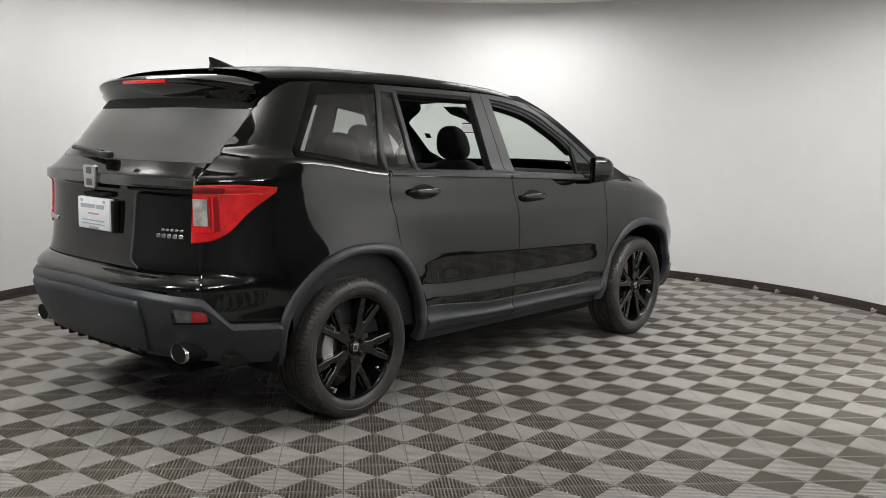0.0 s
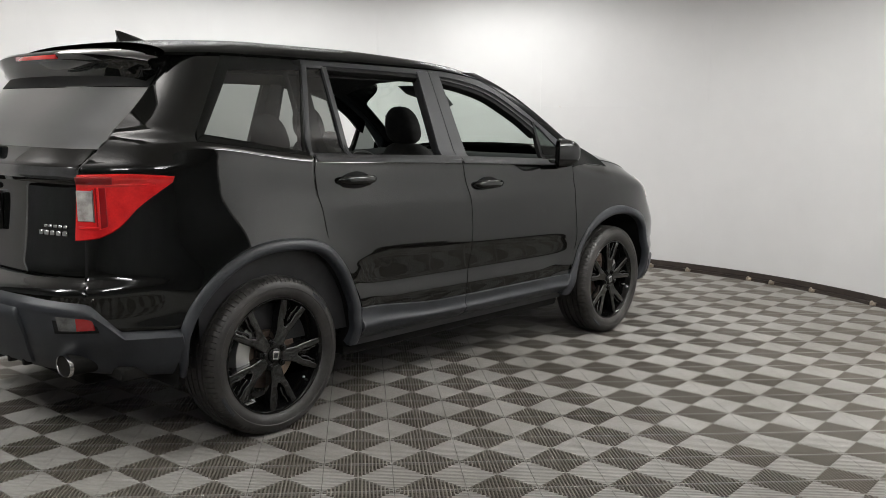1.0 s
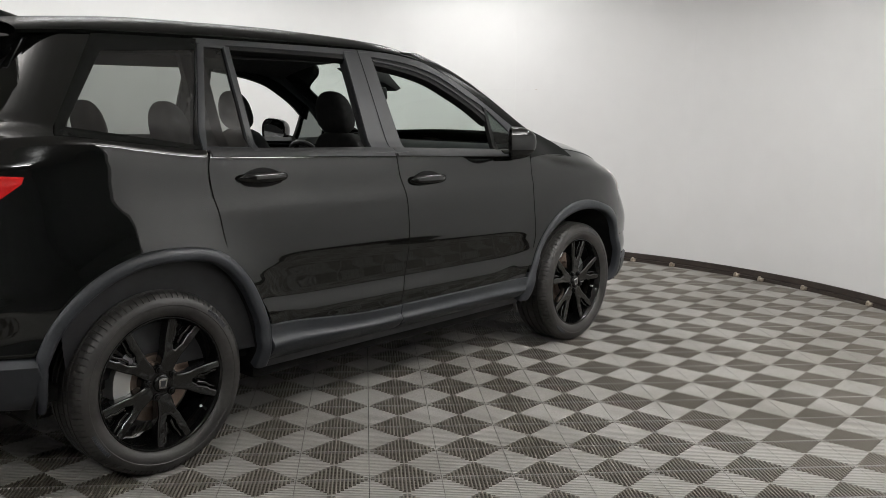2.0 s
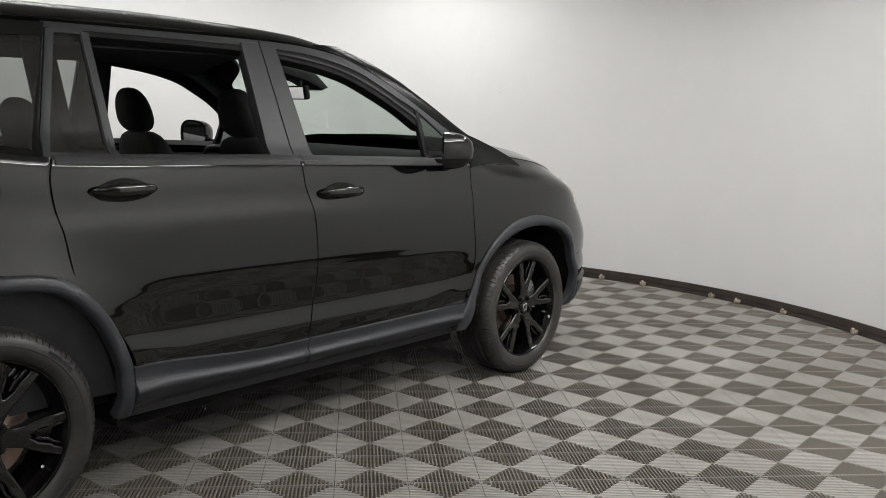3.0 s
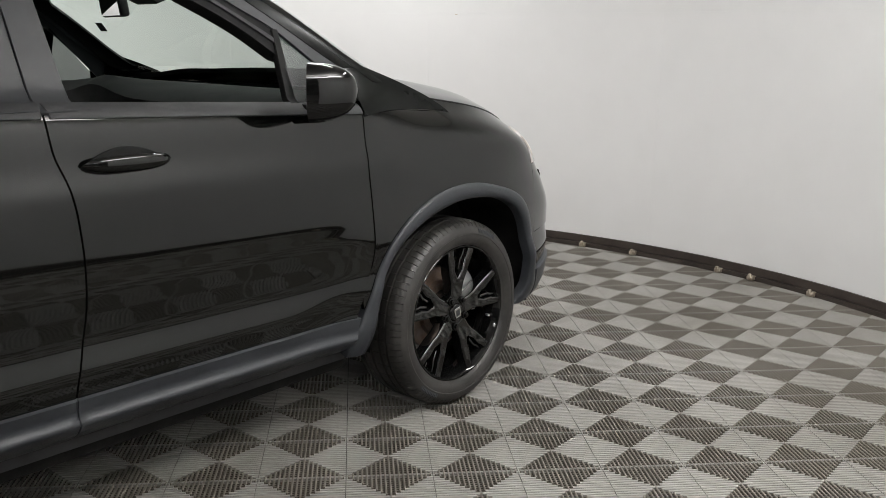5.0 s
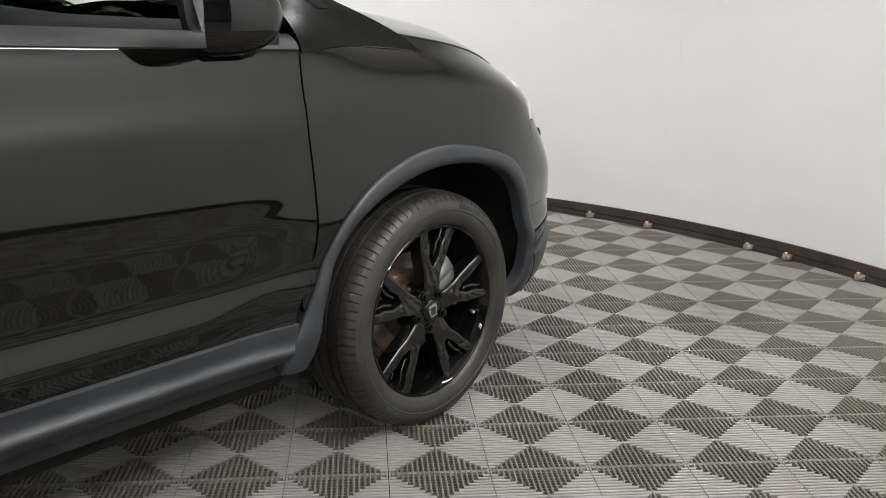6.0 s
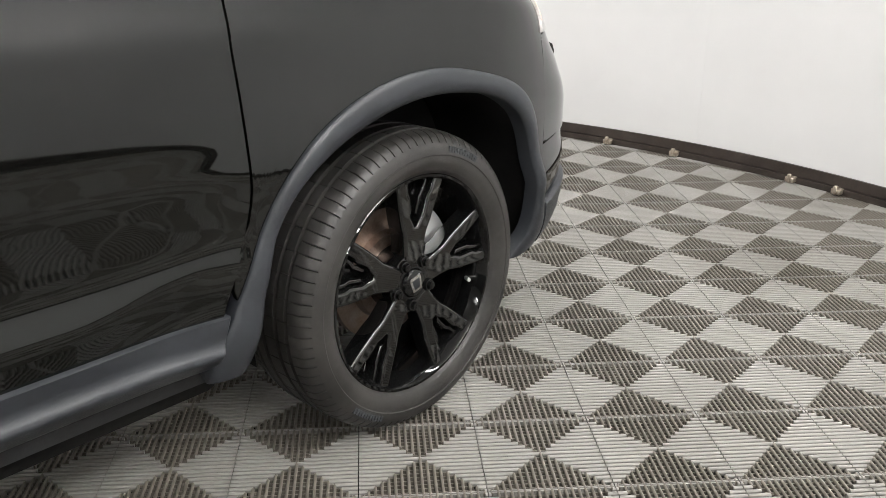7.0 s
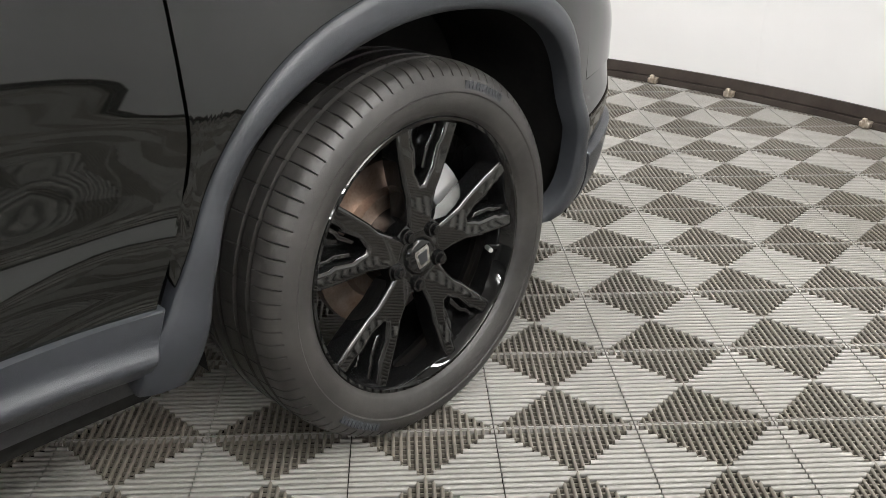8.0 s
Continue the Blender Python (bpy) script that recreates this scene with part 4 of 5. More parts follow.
# smooth foot of each windscreen pillar, down to the fender's top edge
for sgn in (1, -1):
    bm = bmesh.new()
    rows = []
    for j in range(13):
        t = j / 12
        z = 1.30
        a0 = arc_of_y(PILLAR_Y(z), z, True)
        row = []
        for k in range(11):
            p = skin(a0 - 0.085 + 0.170 * k / 10, z, True) + 0.004 * skin_normal(a0 - 0.085 + 0.170 * k / 10, z, True)
            y = 0.9575 + 0.505 * (k / 10) ** 1.2
            q = skin(y, HOOD_EDGE(y) - 0.045) + 0.0015 * skin_normal(y, HOOD_EDGE(y) - 0.045)
            c = skin(arc_of_y(PILLAR_Y(1.2), 1.2, True) - 0.20 + 0.29 * k / 10, 1.2, True) + 0.004
            row.append(tuple((1 - t) ** 2 * p + 2 * t * (1 - t) * np.array((*(0.3 * c + 0.7 * q)[:2], 1.212 - 0.012 * k / 10)) + t * t * q))
        rows.append([(sgn * x, y, z) for x, y, z in row])
    grid_faces(bm, rows, flip=sgn > 0)
    bmesh.ops.recalc_face_normals(bm, faces=bm.faces)
    part("pillar_foot", bm, SOFT_PAINT, car, "glossy black foot of the windscreen pillar", 60)

# tailgate: lower panel, glass, spoiler
def across(name, z0, z1, w0, w1, nz, mat, label, off=0.0, nx=30, parent=None, curve=0.0):
    bm = bmesh.new()
    rows = []
    for j in range(nz + 1):
        z = z0 + (z1 - z0) * j / nz
        w = w0 + (w1 - w0) * j / nz
        a1 = arc_of_x(w, z)
        row = []
        for i in range(nx + 1):
            a = REAR_MID(z) + (a1 - REAR_MID(z)) * i / nx
            zz = z - curve * (1 - (i / nx) ** 2) * (1 - j / nz)
            row.append(skin(a, zz) + off * skin_normal(a, zz))
        rows.append([(-p[0], p[1], p[2]) for p in row[:0:-1]] + [tuple(p) for p in row])
    first, last = rows[0], rows[-1]
    rows = [[(x * 0.995, y + 0.02, z + 0.002) for x, y, z in first]] + rows + [[(x * 0.995, y + 0.02, z - 0.002) for x, y, z in last]]
    rows = [[(r[0][0], r[0][1] + 0.02, r[0][2])] + r + [(r[-1][0], r[-1][1] + 0.02, r[-1][2])] for r in rows]
    grid_faces(bm, rows, flip=False)
    bmesh.ops.recalc_face_normals(bm, faces=bm.faces)
    return part(name, bm, mat, parent or car, label, 50)


tailgate = across("tailgate", 0.795, 1.30, 0.735, 0.688, 46, PAINT, "glossy black tailgate")
across("rear_window", 1.303, 1.556, 0.706, 0.695, 12, REAR_GLASS, "dark tinted rear window", off=-0.004, parent=tailgate)
# Added matt strip; its black stands for the shaded underside of the spoiler.
across("underside_strip", 1.558, 1.64, 0.695, 0.692, 5, SEAL, "added matt black strip, painted as the shade under the spoiler", off=-0.002, parent=tailgate)
across("bumper_cover", 0.680, 0.789, 0.800, 0.742, 12, PAINT, "glossy black bumper top", off=0.0)
clad_top = [(arc_of_y(-1.90, 0.57), 0.572), (arc_of_x(0.842, 0.58), 0.577), (arc_of_x(0.782, 0.69), 0.690), (arc_of_x(0.765, 0.7), 0.700), (arc_of_x(0.53, 0.72), 0.722), (REAR_MID(0.74), 0.736)]
rows = coons([(arc_of_y(-1.86, 0.36), 0.36), (arc_of_x(0.7, 0.37), 0.375), (REAR_MID(0.38), 0.39)][::-1], clad_top[::-1], [(REAR_MID(0.38), 0.39), (REAR_MID(0.74), 0.742)], [(arc_of_y(-1.86, 0.36), 0.36), (arc_of_y(-1.87, 0.46), 0.46), clad_top[0]], 60, 22, "t")
rear_bumper = both("rear_bumper", rows, CLAD, "dark grey plastic rear bumper", mid=0, sides="rtb", off=np.interp(np.linspace(0, 1, 23), (0, 0.3, 0.78, 0.88, 1.0), (-0.018, 0.001, 0.019, 0.026, -0.010))[:, None, None], flange=0.03, lip=0.006)
pad = lambda x, z: (arc_of_x(x, round(z, 2)), z)
rows = coons([(REAR_MID(0.42), 0.415), pad(0.47, 0.415)], [(REAR_MID(0.69), 0.692), pad(0.50, 0.680)], [(REAR_MID(0.42), 0.415), (REAR_MID(0.69), 0.692)], [pad(0.47, 0.415), pad(0.515, 0.62), pad(0.50, 0.680)], 24, 14)
step_pad = both("step_pad", rows, CLAD, "", mid=0, sides="rtb", off=np.interp(np.linspace(0, 1, 15), (0, 0.5, 0.82, 0.88, 1.0), (0.000, 0.018, 0.036, 0.037, 0.012))[:, None, None], flange=0.02, lip=0.004)
step_pad.parent = rear_bumper
for i in range(-4, 5):
    bm = bmesh.new()
    x = 0.105 * i
    y = skin(arc_of_x(abs(x), 0.42), 0.42)[1]
    rounded(bm, x - 0.012, x + 0.012, y - 0.002, y + 0.036, 0.395, 0.47, 0.006, 2)
    part("diffuser_fin", bm, DARK, rear_bumper)
for sgn in (1, -1):
    a0, a1, a2 = arc_of_x(0.790, 0.61), arc_of_x(0.740, 0.61), arc_of_x(0.677, 0.61)
    rows = coons([(a1, 0.586), (a0 - 0.004, 0.590)], [(a1, 0.640), (a0 - 0.012, 0.634)], [(a1, 0.586), (a1, 0.640)], [(a0 - 0.004, 0.590), (a0 - 0.012, 0.634)], 6, 5)
    panel("reflector", rows, DEEP_RED, rear_bumper, sgn, "dark red rear reflector", off=0.020, flange=0.008)
    rows = coons([(a2 + 0.008, 0.586), (a1 - 0.001, 0.586)], [(a2, 0.643), (a1 - 0.001, 0.640)], [(a2 + 0.008, 0.586), (a2, 0.643)], [(a1 - 0.001, 0.586), (a1 - 0.001, 0.640)], 6, 5)
    panel("reversing_lamp", rows, SMOKED, rear_bumper, sgn, "smoked clear bumper lamp", off=0.020, flange=0.008)
    rows = coons([(a2 - 0.012, 0.574), (a0 + 0.010, 0.578)], [(a2 - 0.020, 0.652), (a0 - 0.004, 0.644)], [(a2 - 0.012, 0.574), (a2 - 0.020, 0.652)], [(a0 + 0.010, 0.578), (a0 - 0.004, 0.644)], 8, 6)
    panel("lamp_recess", rows, SEAL, rear_bumper, sgn, "black recess round the bumper lamp", off=0.0175, flange=0.006)
    bm = bmesh.new()
    rows = []
    for r, d in ((0.0415, 0.004), (0.0415, 0.0), (0.0432, -0.003), (0.0450, 0.0), (0.0450, 0.012)):
        rows.append([(sgn * 0.672 + 1.45 * r * math.cos(2 * math.pi * k / 28), -2.262 + d, 0.430 + r * math.sin(2 * math.pi * k / 28)) for k in range(28)])
    grid_faces(bm, rows, closed=True)
    bmesh.ops.recalc_face_normals(bm, faces=bm.faces)
    tip = part("exhaust_tip", bm, CHROME, car, "chrome exhaust tip")
    # Flat near-black disc just inside the lip; stands for the pipe's shaded inside.
    bm = bmesh.new()
    bm.faces.new([bm.verts.new((sgn * 0.672 + 1.45 * 0.0416 * math.cos(2 * math.pi * k / 28), -2.2595, 0.430 + 0.0416 * math.sin(2 * math.pi * k / 28))) for k in range(28)])
    part("bore_shade_disc", bm, UNDER, tip, "near-black disc painted as the shaded bore")
    bm = bmesh.new()
    grid_faces(bm, [[(sgn * 0.672 + 1.45 * 0.044 * math.cos(2 * math.pi * k / 28), y, 0.430 + 0.044 * math.sin(2 * math.pi * k / 28)) for k in range(28)] for y in (-2.251, -2.06)], closed=True)
    part("exhaust_pipe", bm, DARK, tip, "dark exhaust pipe")

bm = bmesh.new()
rows = []
for i in range(33):
    u = -1 + 2 * i / 32
    x = 0.715 * u
    drop = 0.040 * abs(u) ** 3
    yt = -2.020 + 0.150 * abs(u) ** 3.2
    zr = 1.752 - drop - 0.03 * abs(u) ** 6
    k = 1 - 0.05 * abs(u) ** 8
    xl, zl = x * (0.97 - 0.09 * abs(u) ** 6), 1.556 - 0.018 * abs(u) ** 2
    yl = min(skin(arc_of_x(abs(xl), 1.56), 1.56)[1] - 0.014, yt + 0.12)
    rows.append([(xl * 0.97, -1.72, 1.60), (xl, yl + 0.060, zl + 0.006), (xl, yl + 0.055, zl + 0.010), (xl, yl + 0.070, zl + 0.016), (xl * 0.75 + x * 0.25, yl + 0.068, zl + 0.030), (xl * 0.4 + x * 0.6, yl + 0.040, zl + 0.085), (x, yt + 0.022, 1.668 - drop), (x, yt + 0.003, 1.690 - drop), (x, yt, 1.702 - drop), (x, yt + 0.012, 1.712 - drop), (x, yt + 0.12, 1.729 - drop), (x * k, -1.76, zr), (x * k, -1.66, zr + 0.001)])
vs = grid_faces(bm, rows)
bm.faces.new(vs[0])
bm.faces.new(vs[-1][::-1])
bmesh.ops.recalc_face_normals(bm, faces=bm.faces)
spoiler = part("spoiler", bm, PAINT, tailgate, "glossy black roof spoiler", 45)
bm = bmesh.new()
rounded(bm, -0.20, 0.20, -2.020, -1.99, 1.677, 1.697, 0.004, 2)
part("stop_light", bm, RED, spoiler, "red high stop light")

# wiper, badge, chrome bar, plate
bm = bmesh.new()
tube(bm, [(0.0, -2.235, 1.318), (-0.06, -2.225, 1.325), (-0.2, -2.215, 1.338), (-0.42, -2.185, 1.345)], 0.010)
rounded(bm, -0.05, 0.05, -2.252, -2.21, 1.300, 1.335, 0.012, 2)
tube(bm, [(-0.08, -2.205, 1.335), (-0.44, -2.17, 1.352)], 0.007)
part("rear_wiper", bm, SATIN, tailgate, "black rear wiper")
across("handle_bar", 1.188, 1.226, 0.70, 0.70, 6, BAR, "gloss dark trim bar across the tailgate", off=0.010, parent=tailgate)
bm = bmesh.new()
prism(bm, [(-0.062, 0.046), (-0.050, -0.050), (-0.040, -0.057), (0.040, -0.057), (0.050, -0.050), (0.062, 0.046), (0.050, 0.057), (-0.050, 0.057)], 0, 0.016, pose(0, -2.306, 1.214, 90, 0, 0), 0.006)
badge = part("tailgate_badge", bm, CHROME, tailgate, "chrome badge")
for k in (1, -1):
    bm = bmesh.new()
    prism(bm, [(-0.022, 0.012 * k), (-0.026, 0.044 * k), (0.026, 0.044 * k), (0.022, 0.012 * k)][::k], 0.0155, 0.0175, pose(0, -2.306, 1.214, 90, 0, 0))
    part("badge_inset", bm, BAR, badge, "dark recess in the badge", smooth=False)
for x0, x1, z0, zh in ((0.510, 0.638, 0.988, 0.007), (0.480, 0.640, 0.960, 0.011)):
    for k in range(5):
        bm = bmesh.new()
        xa = x0 + (x1 - x0) * k / 5
        xm = xa + (x1 - x0) / 10
        p = skin(arc_of_x(xm, z0), z0)
        nn = skin_normal(arc_of_x(xm, z0), z0)
        m = Matrix.Translation((xm, p[1] - 0.002, z0)) @ Matrix.Rotation(math.atan2(nn[0], -nn[1]), 4, "Z")
        rounded(bm, -(x1 - x0) / 12.5, (x1 - x0) / 12.5, -0.005, 0.004, -zh, zh, 0.003, 1, m)
        part("badge_bar", bm, CHROME, tailgate, "small chrome badge lettering as plain bars")
for k in range(4):
    bm = bmesh.new()
    xm = -0.655 + 0.05 * k
    p = skin(arc_of_x(-xm, 0.97), 0.97)
    rounded(bm, xm - 0.02, xm + 0.02, p[1] - 0.008, p[1] + 0.004, 0.958, 0.982, 0.003, 1)
    part("badge_bar", bm, CHROME, tailgate, "small chrome badge lettering as plain bars")
bm = bmesh.new()
rounded(bm, -0.155, 0.155, -2.305, -2.275, 0.950, 1.108, 0.006, 2)
plate = part("licence_plate", bm, PLATE, tailgate, "white paper licence plate in a thin frame")
for x0, x1, z0, z1, mt in ((-0.12, 0.02, 1.055, 1.075, INK), (0.03, 0.11, 1.055, 1.075, INK), (-0.05, 0.06, 1.025, 1.033, RED_INK), (-0.11, 0.11, 0.992, 0.998, INK), (-0.11, 0.11, 0.975, 0.980, INK), (-0.04, 0.05, 0.956, 0.966, INK), (-0.12, -0.1, 1.085, 1.098, INK), (0.1, 0.12, 1.085, 1.098, INK)):
    bm = bmesh.new()
    box(bm, x0, x1, -2.3075, -2.304, z0, z1)
    part("print_bar", bm, mt, plate, smooth=False)
bm = bmesh.new()
rounded(bm, 0.158, 0.185, -2.298, -2.27, 0.945, 1.10, 0.004, 1)
rounded(bm, -0.1, 0.12, -2.30, -2.26, 1.115, 1.135, 0.006, 1)
part("plate_holder", bm, DARK, tailgate)

# roof antenna
bm = bmesh.new()
rows = []
for i in range(13):
    t = i / 12
    y = -1.61 + 0.225 * t
    h = 0.076 * (1 - t) ** 0.75 * (1.0 if t > 0.02 else 0.96)
    w = 0.034 * math.sin(math.pi * (0.25 + 0.75 * (1 - t) * 0.67))
    rows.append([(-w, y, 1.768), (-w * 0.55, y + 0.0, 1.768 + h * 0.55), (-0.004, y - 0.012 * (1 - t), 1.768 + h), (0.004, y - 0.012 * (1 - t), 1.768 + h), (w * 0.55, y, 1.768 + h * 0.55), (w, y, 1.768)])
vs = grid_faces(bm, rows)
bm.faces.new(vs[0])
bmesh.ops.recalc_face_normals(bm, faces=bm.faces)
part("roof_antenna", bm, PAINT, car, "glossy black shark-fin antenna", 60)


# door mirrors
def door_mirror(sgn):
    bm = bmesh.new()
    rows = []
    for i in range(13):
        t = i / 12
        y = 0.628 + 0.150 * t
        s = (1 - t ** 2.6) ** 0.5 if t < 1 else 0.0
        s = 0.08 + 0.92 * s
        row = []
        for k in range(28):
            a = 2 * math.pi * k / 28
            c, sn = math.cos(a), math.sin(a)
            e = 2 / 2.7
            x = 0.080 * math.copysign(abs(c) ** e, c) * s
            z = 0.085 * math.copysign(abs(sn) ** e, sn) * s
            row.append((sgn * (1.062 + x - 0.02 * t), y - 0.012 * (1 - t) * (x / 0.08), 1.244 + z * (1 + 0.1 * x / 0.08)))
        rows.append(row)
    turn = Matrix.Translation((sgn * 1.062, 0.69, 0)) @ Matrix.Rotation(radians(-36 if sgn > 0 else 30), 4, "Z") @ Matrix.Translation((-sgn * 1.062, -0.69, 0))
    vs = grid_faces(bm, rows, closed=True)
    bm.faces.new(vs[-1][::-1])
    inner = [[(sgn * 1.062 + (p[0] - sgn * 1.062) * 0.9, p[1] + d, 1.244 + (p[2] - 1.244) * 0.88) for p in rows[0]] for d in (0.0, 0.02)]
    grid_faces(bm, [rows[0]] + inner, closed=True)
    bmesh.ops.remove_doubles(bm, verts=bm.verts, dist=0.0004)
    bmesh.ops.transform(bm, matrix=turn, verts=bm.verts)
    bmesh.ops.recalc_face_normals(bm, faces=bm.faces)
    mirror = part("door_mirror", bm, GLOSS, car, "glossy black door mirror", 45)
    bm = bmesh.new()
    bm.faces.new([bm.verts.new(turn @ Vector((p[0], p[1] - 0.004, p[2]))) for p in inner[1]])
    bmesh.ops.recalc_face_normals(bm, faces=bm.faces)
    part("mirror_glass", bm, MIRROR, mirror, "mirror glass", smooth=False)
    bm = bmesh.new()
    tube(bm, [(sgn * 0.90, 0.80, 1.165), (sgn * 0.95, 0.78, 1.172), (sgn * 1.02, 0.74, 1.19)], 0.028, 12)
    rounded(bm, sgn * 0.905 - 0.02, sgn * 0.905 + 0.02, 0.71, 0.90, 1.150, 1.20, 0.012, 2)
    part("mirror_foot", bm, SEAL, mirror, "black mirror foot on the door")


for sgn in (1, -1):
    door_mirror(sgn)

# underbody
for name, b in (("floor_pan", (-0.86, 0.86, -0.93, 0.93, 0.25, 0.36)), ("rear_subframe", (-0.50, 0.50, -2.10, -0.9, 0.27, 0.46)), ("front_subframe", (-0.50, 0.50, 0.9, 2.1, 0.27, 0.5)),
                ("rear_crossmember", (-0.70, 0.70, -2.12, -1.93, 0.36, 0.6)), ("front_crossmember", (-0.80, 0.80, 1.96, 2.16, 0.32, 0.85)), ("engine", (-0.62, 0.62, 0.98, 2.05, 0.5, 1.05))):
    bm = bmesh.new()
    rounded(bm, *b, 0.03, 2)
    part(name, bm, DARK, car)
for y in (AXLE, AXLE_REAR):
    bm = bmesh.new()
    tube(bm, [(-0.80, y, HUB), (0.80, y, HUB)], 0.05)
    part("axle", bm, DARK, car)


# ---- wheels and brakes ----
def tyre_mesh():
    bm = bmesh.new()
    side = [(-0.196, 0.262), (-0.206, 0.272), (-0.214, 0.295), (-0.2175, 0.318), (-0.214, 0.338), (-0.206, 0.351), (-0.199, 0.357)]
    tread = []
    xs = [-0.192, -0.186, -0.160, -0.1585, -0.1495, -0.148, -0.124, -0.1225, -0.1135, -0.112, -0.076, -0.0745, -0.0655, -0.064, -0.040, -0.0385, -0.0305, -0.029, -0.012, 0.0]
    grooves = {-0.1585, -0.1495, -0.1225, -0.1135, -0.0745, -0.0655, -0.0385, -0.0305}
    mid = -0.0945
    for x in xs:
        r = TYRE_R - 0.001 - 0.006 * (max(abs(x - mid) - 0.055, 0) / 0.04) ** 2 - (0.008 if x in grooves else 0.0)
        tread.append((x, r))
    out = [(0.008, 0.3545), (0.0145, 0.3485), (0.0195, 0.342), (0.0205, 0.3405), (0.0250, 0.332), (0.0285, 0.320), (0.0290, 0.3145), (0.0272, 0.312), (0.0278, 0.303), (0.0250, 0.290), (0.0185, 0.277), (0.0165, 0.2745), (0.011, 0.270), (0.003, 0.262)]
    prof = side + tread + out
    pitches = 88
    seg = pitches * 4
    rows = []
    for i in range(seg):
        q = i % 4
        a = 2 * math.pi * (i // 4 + (0.0, 0.07, 0.14, 0.55)[q]) / pitches
        row = []
        for u, r in prof:
            cut = 0.0
            if q == 1 and -0.0285 < u < 0.0197 and r > 0.3415:
                cut = 0.0055
            elif q == 1 and u < -0.161 and r > 0.352:
                cut = 0.006
            elif q == 1 and i % 8 < 4 and (-0.112 < u < -0.075 or -0.065 < u < -0.039) and r > 0.36:
                cut = 0.004
            row.append((u, (r - cut) * math.cos(a), (r - cut) * math.sin(a)))
        rows.append([bm.verts.new(p) for p in row])
    for i in range(seg):
        for j in range(len(prof) - 1):
            bm.faces.new([rows[i][j], rows[i][j + 1], rows[(i + 1) % seg][j + 1], rows[(i + 1) % seg][j]])
    bmesh.ops.recalc_face_normals(bm, faces=bm.faces)
    return bm


def spin(a):
    """Turns a part drawn with u outward from the hub, v across and h along the axle."""
    return Matrix.Rotation(radians(a), 4, "X") @ Matrix(((0, 0, 1, 0), (1, 0, 0, 0), (0, 1, 0, 0), (0, 0, 0, 1)))


ARM = [(0.045, -0.030), (0.092, -0.034), (0.122, -0.039), (0.148, -0.050), (0.200, -0.066), (0.2560, -0.081), (0.2610, -0.047), (0.222, -0.037), (0.212, -0.029), (0.168, -0.021), (0.154, -0.011), (0.140, -0.004)]
ARM += [(u, -v) for u, v in ARM[::-1]]
FIN = [(0.160, -0.016), (0.205, -0.024), (0.215, -0.032), (0.2590, -0.043), (0.2590, -0.032), (0.222, -0.022), (0.208, -0.013), (0.170, -0.006)]


def dish(bm):
    """Bows a spoke a little, so that it meets the rim's lip and falls towards the hub."""
    for v in bm.verts:
        v.co.x += 0.011 * (math.hypot(v.co.y, v.co.z) / 0.25) ** 2 - 0.005


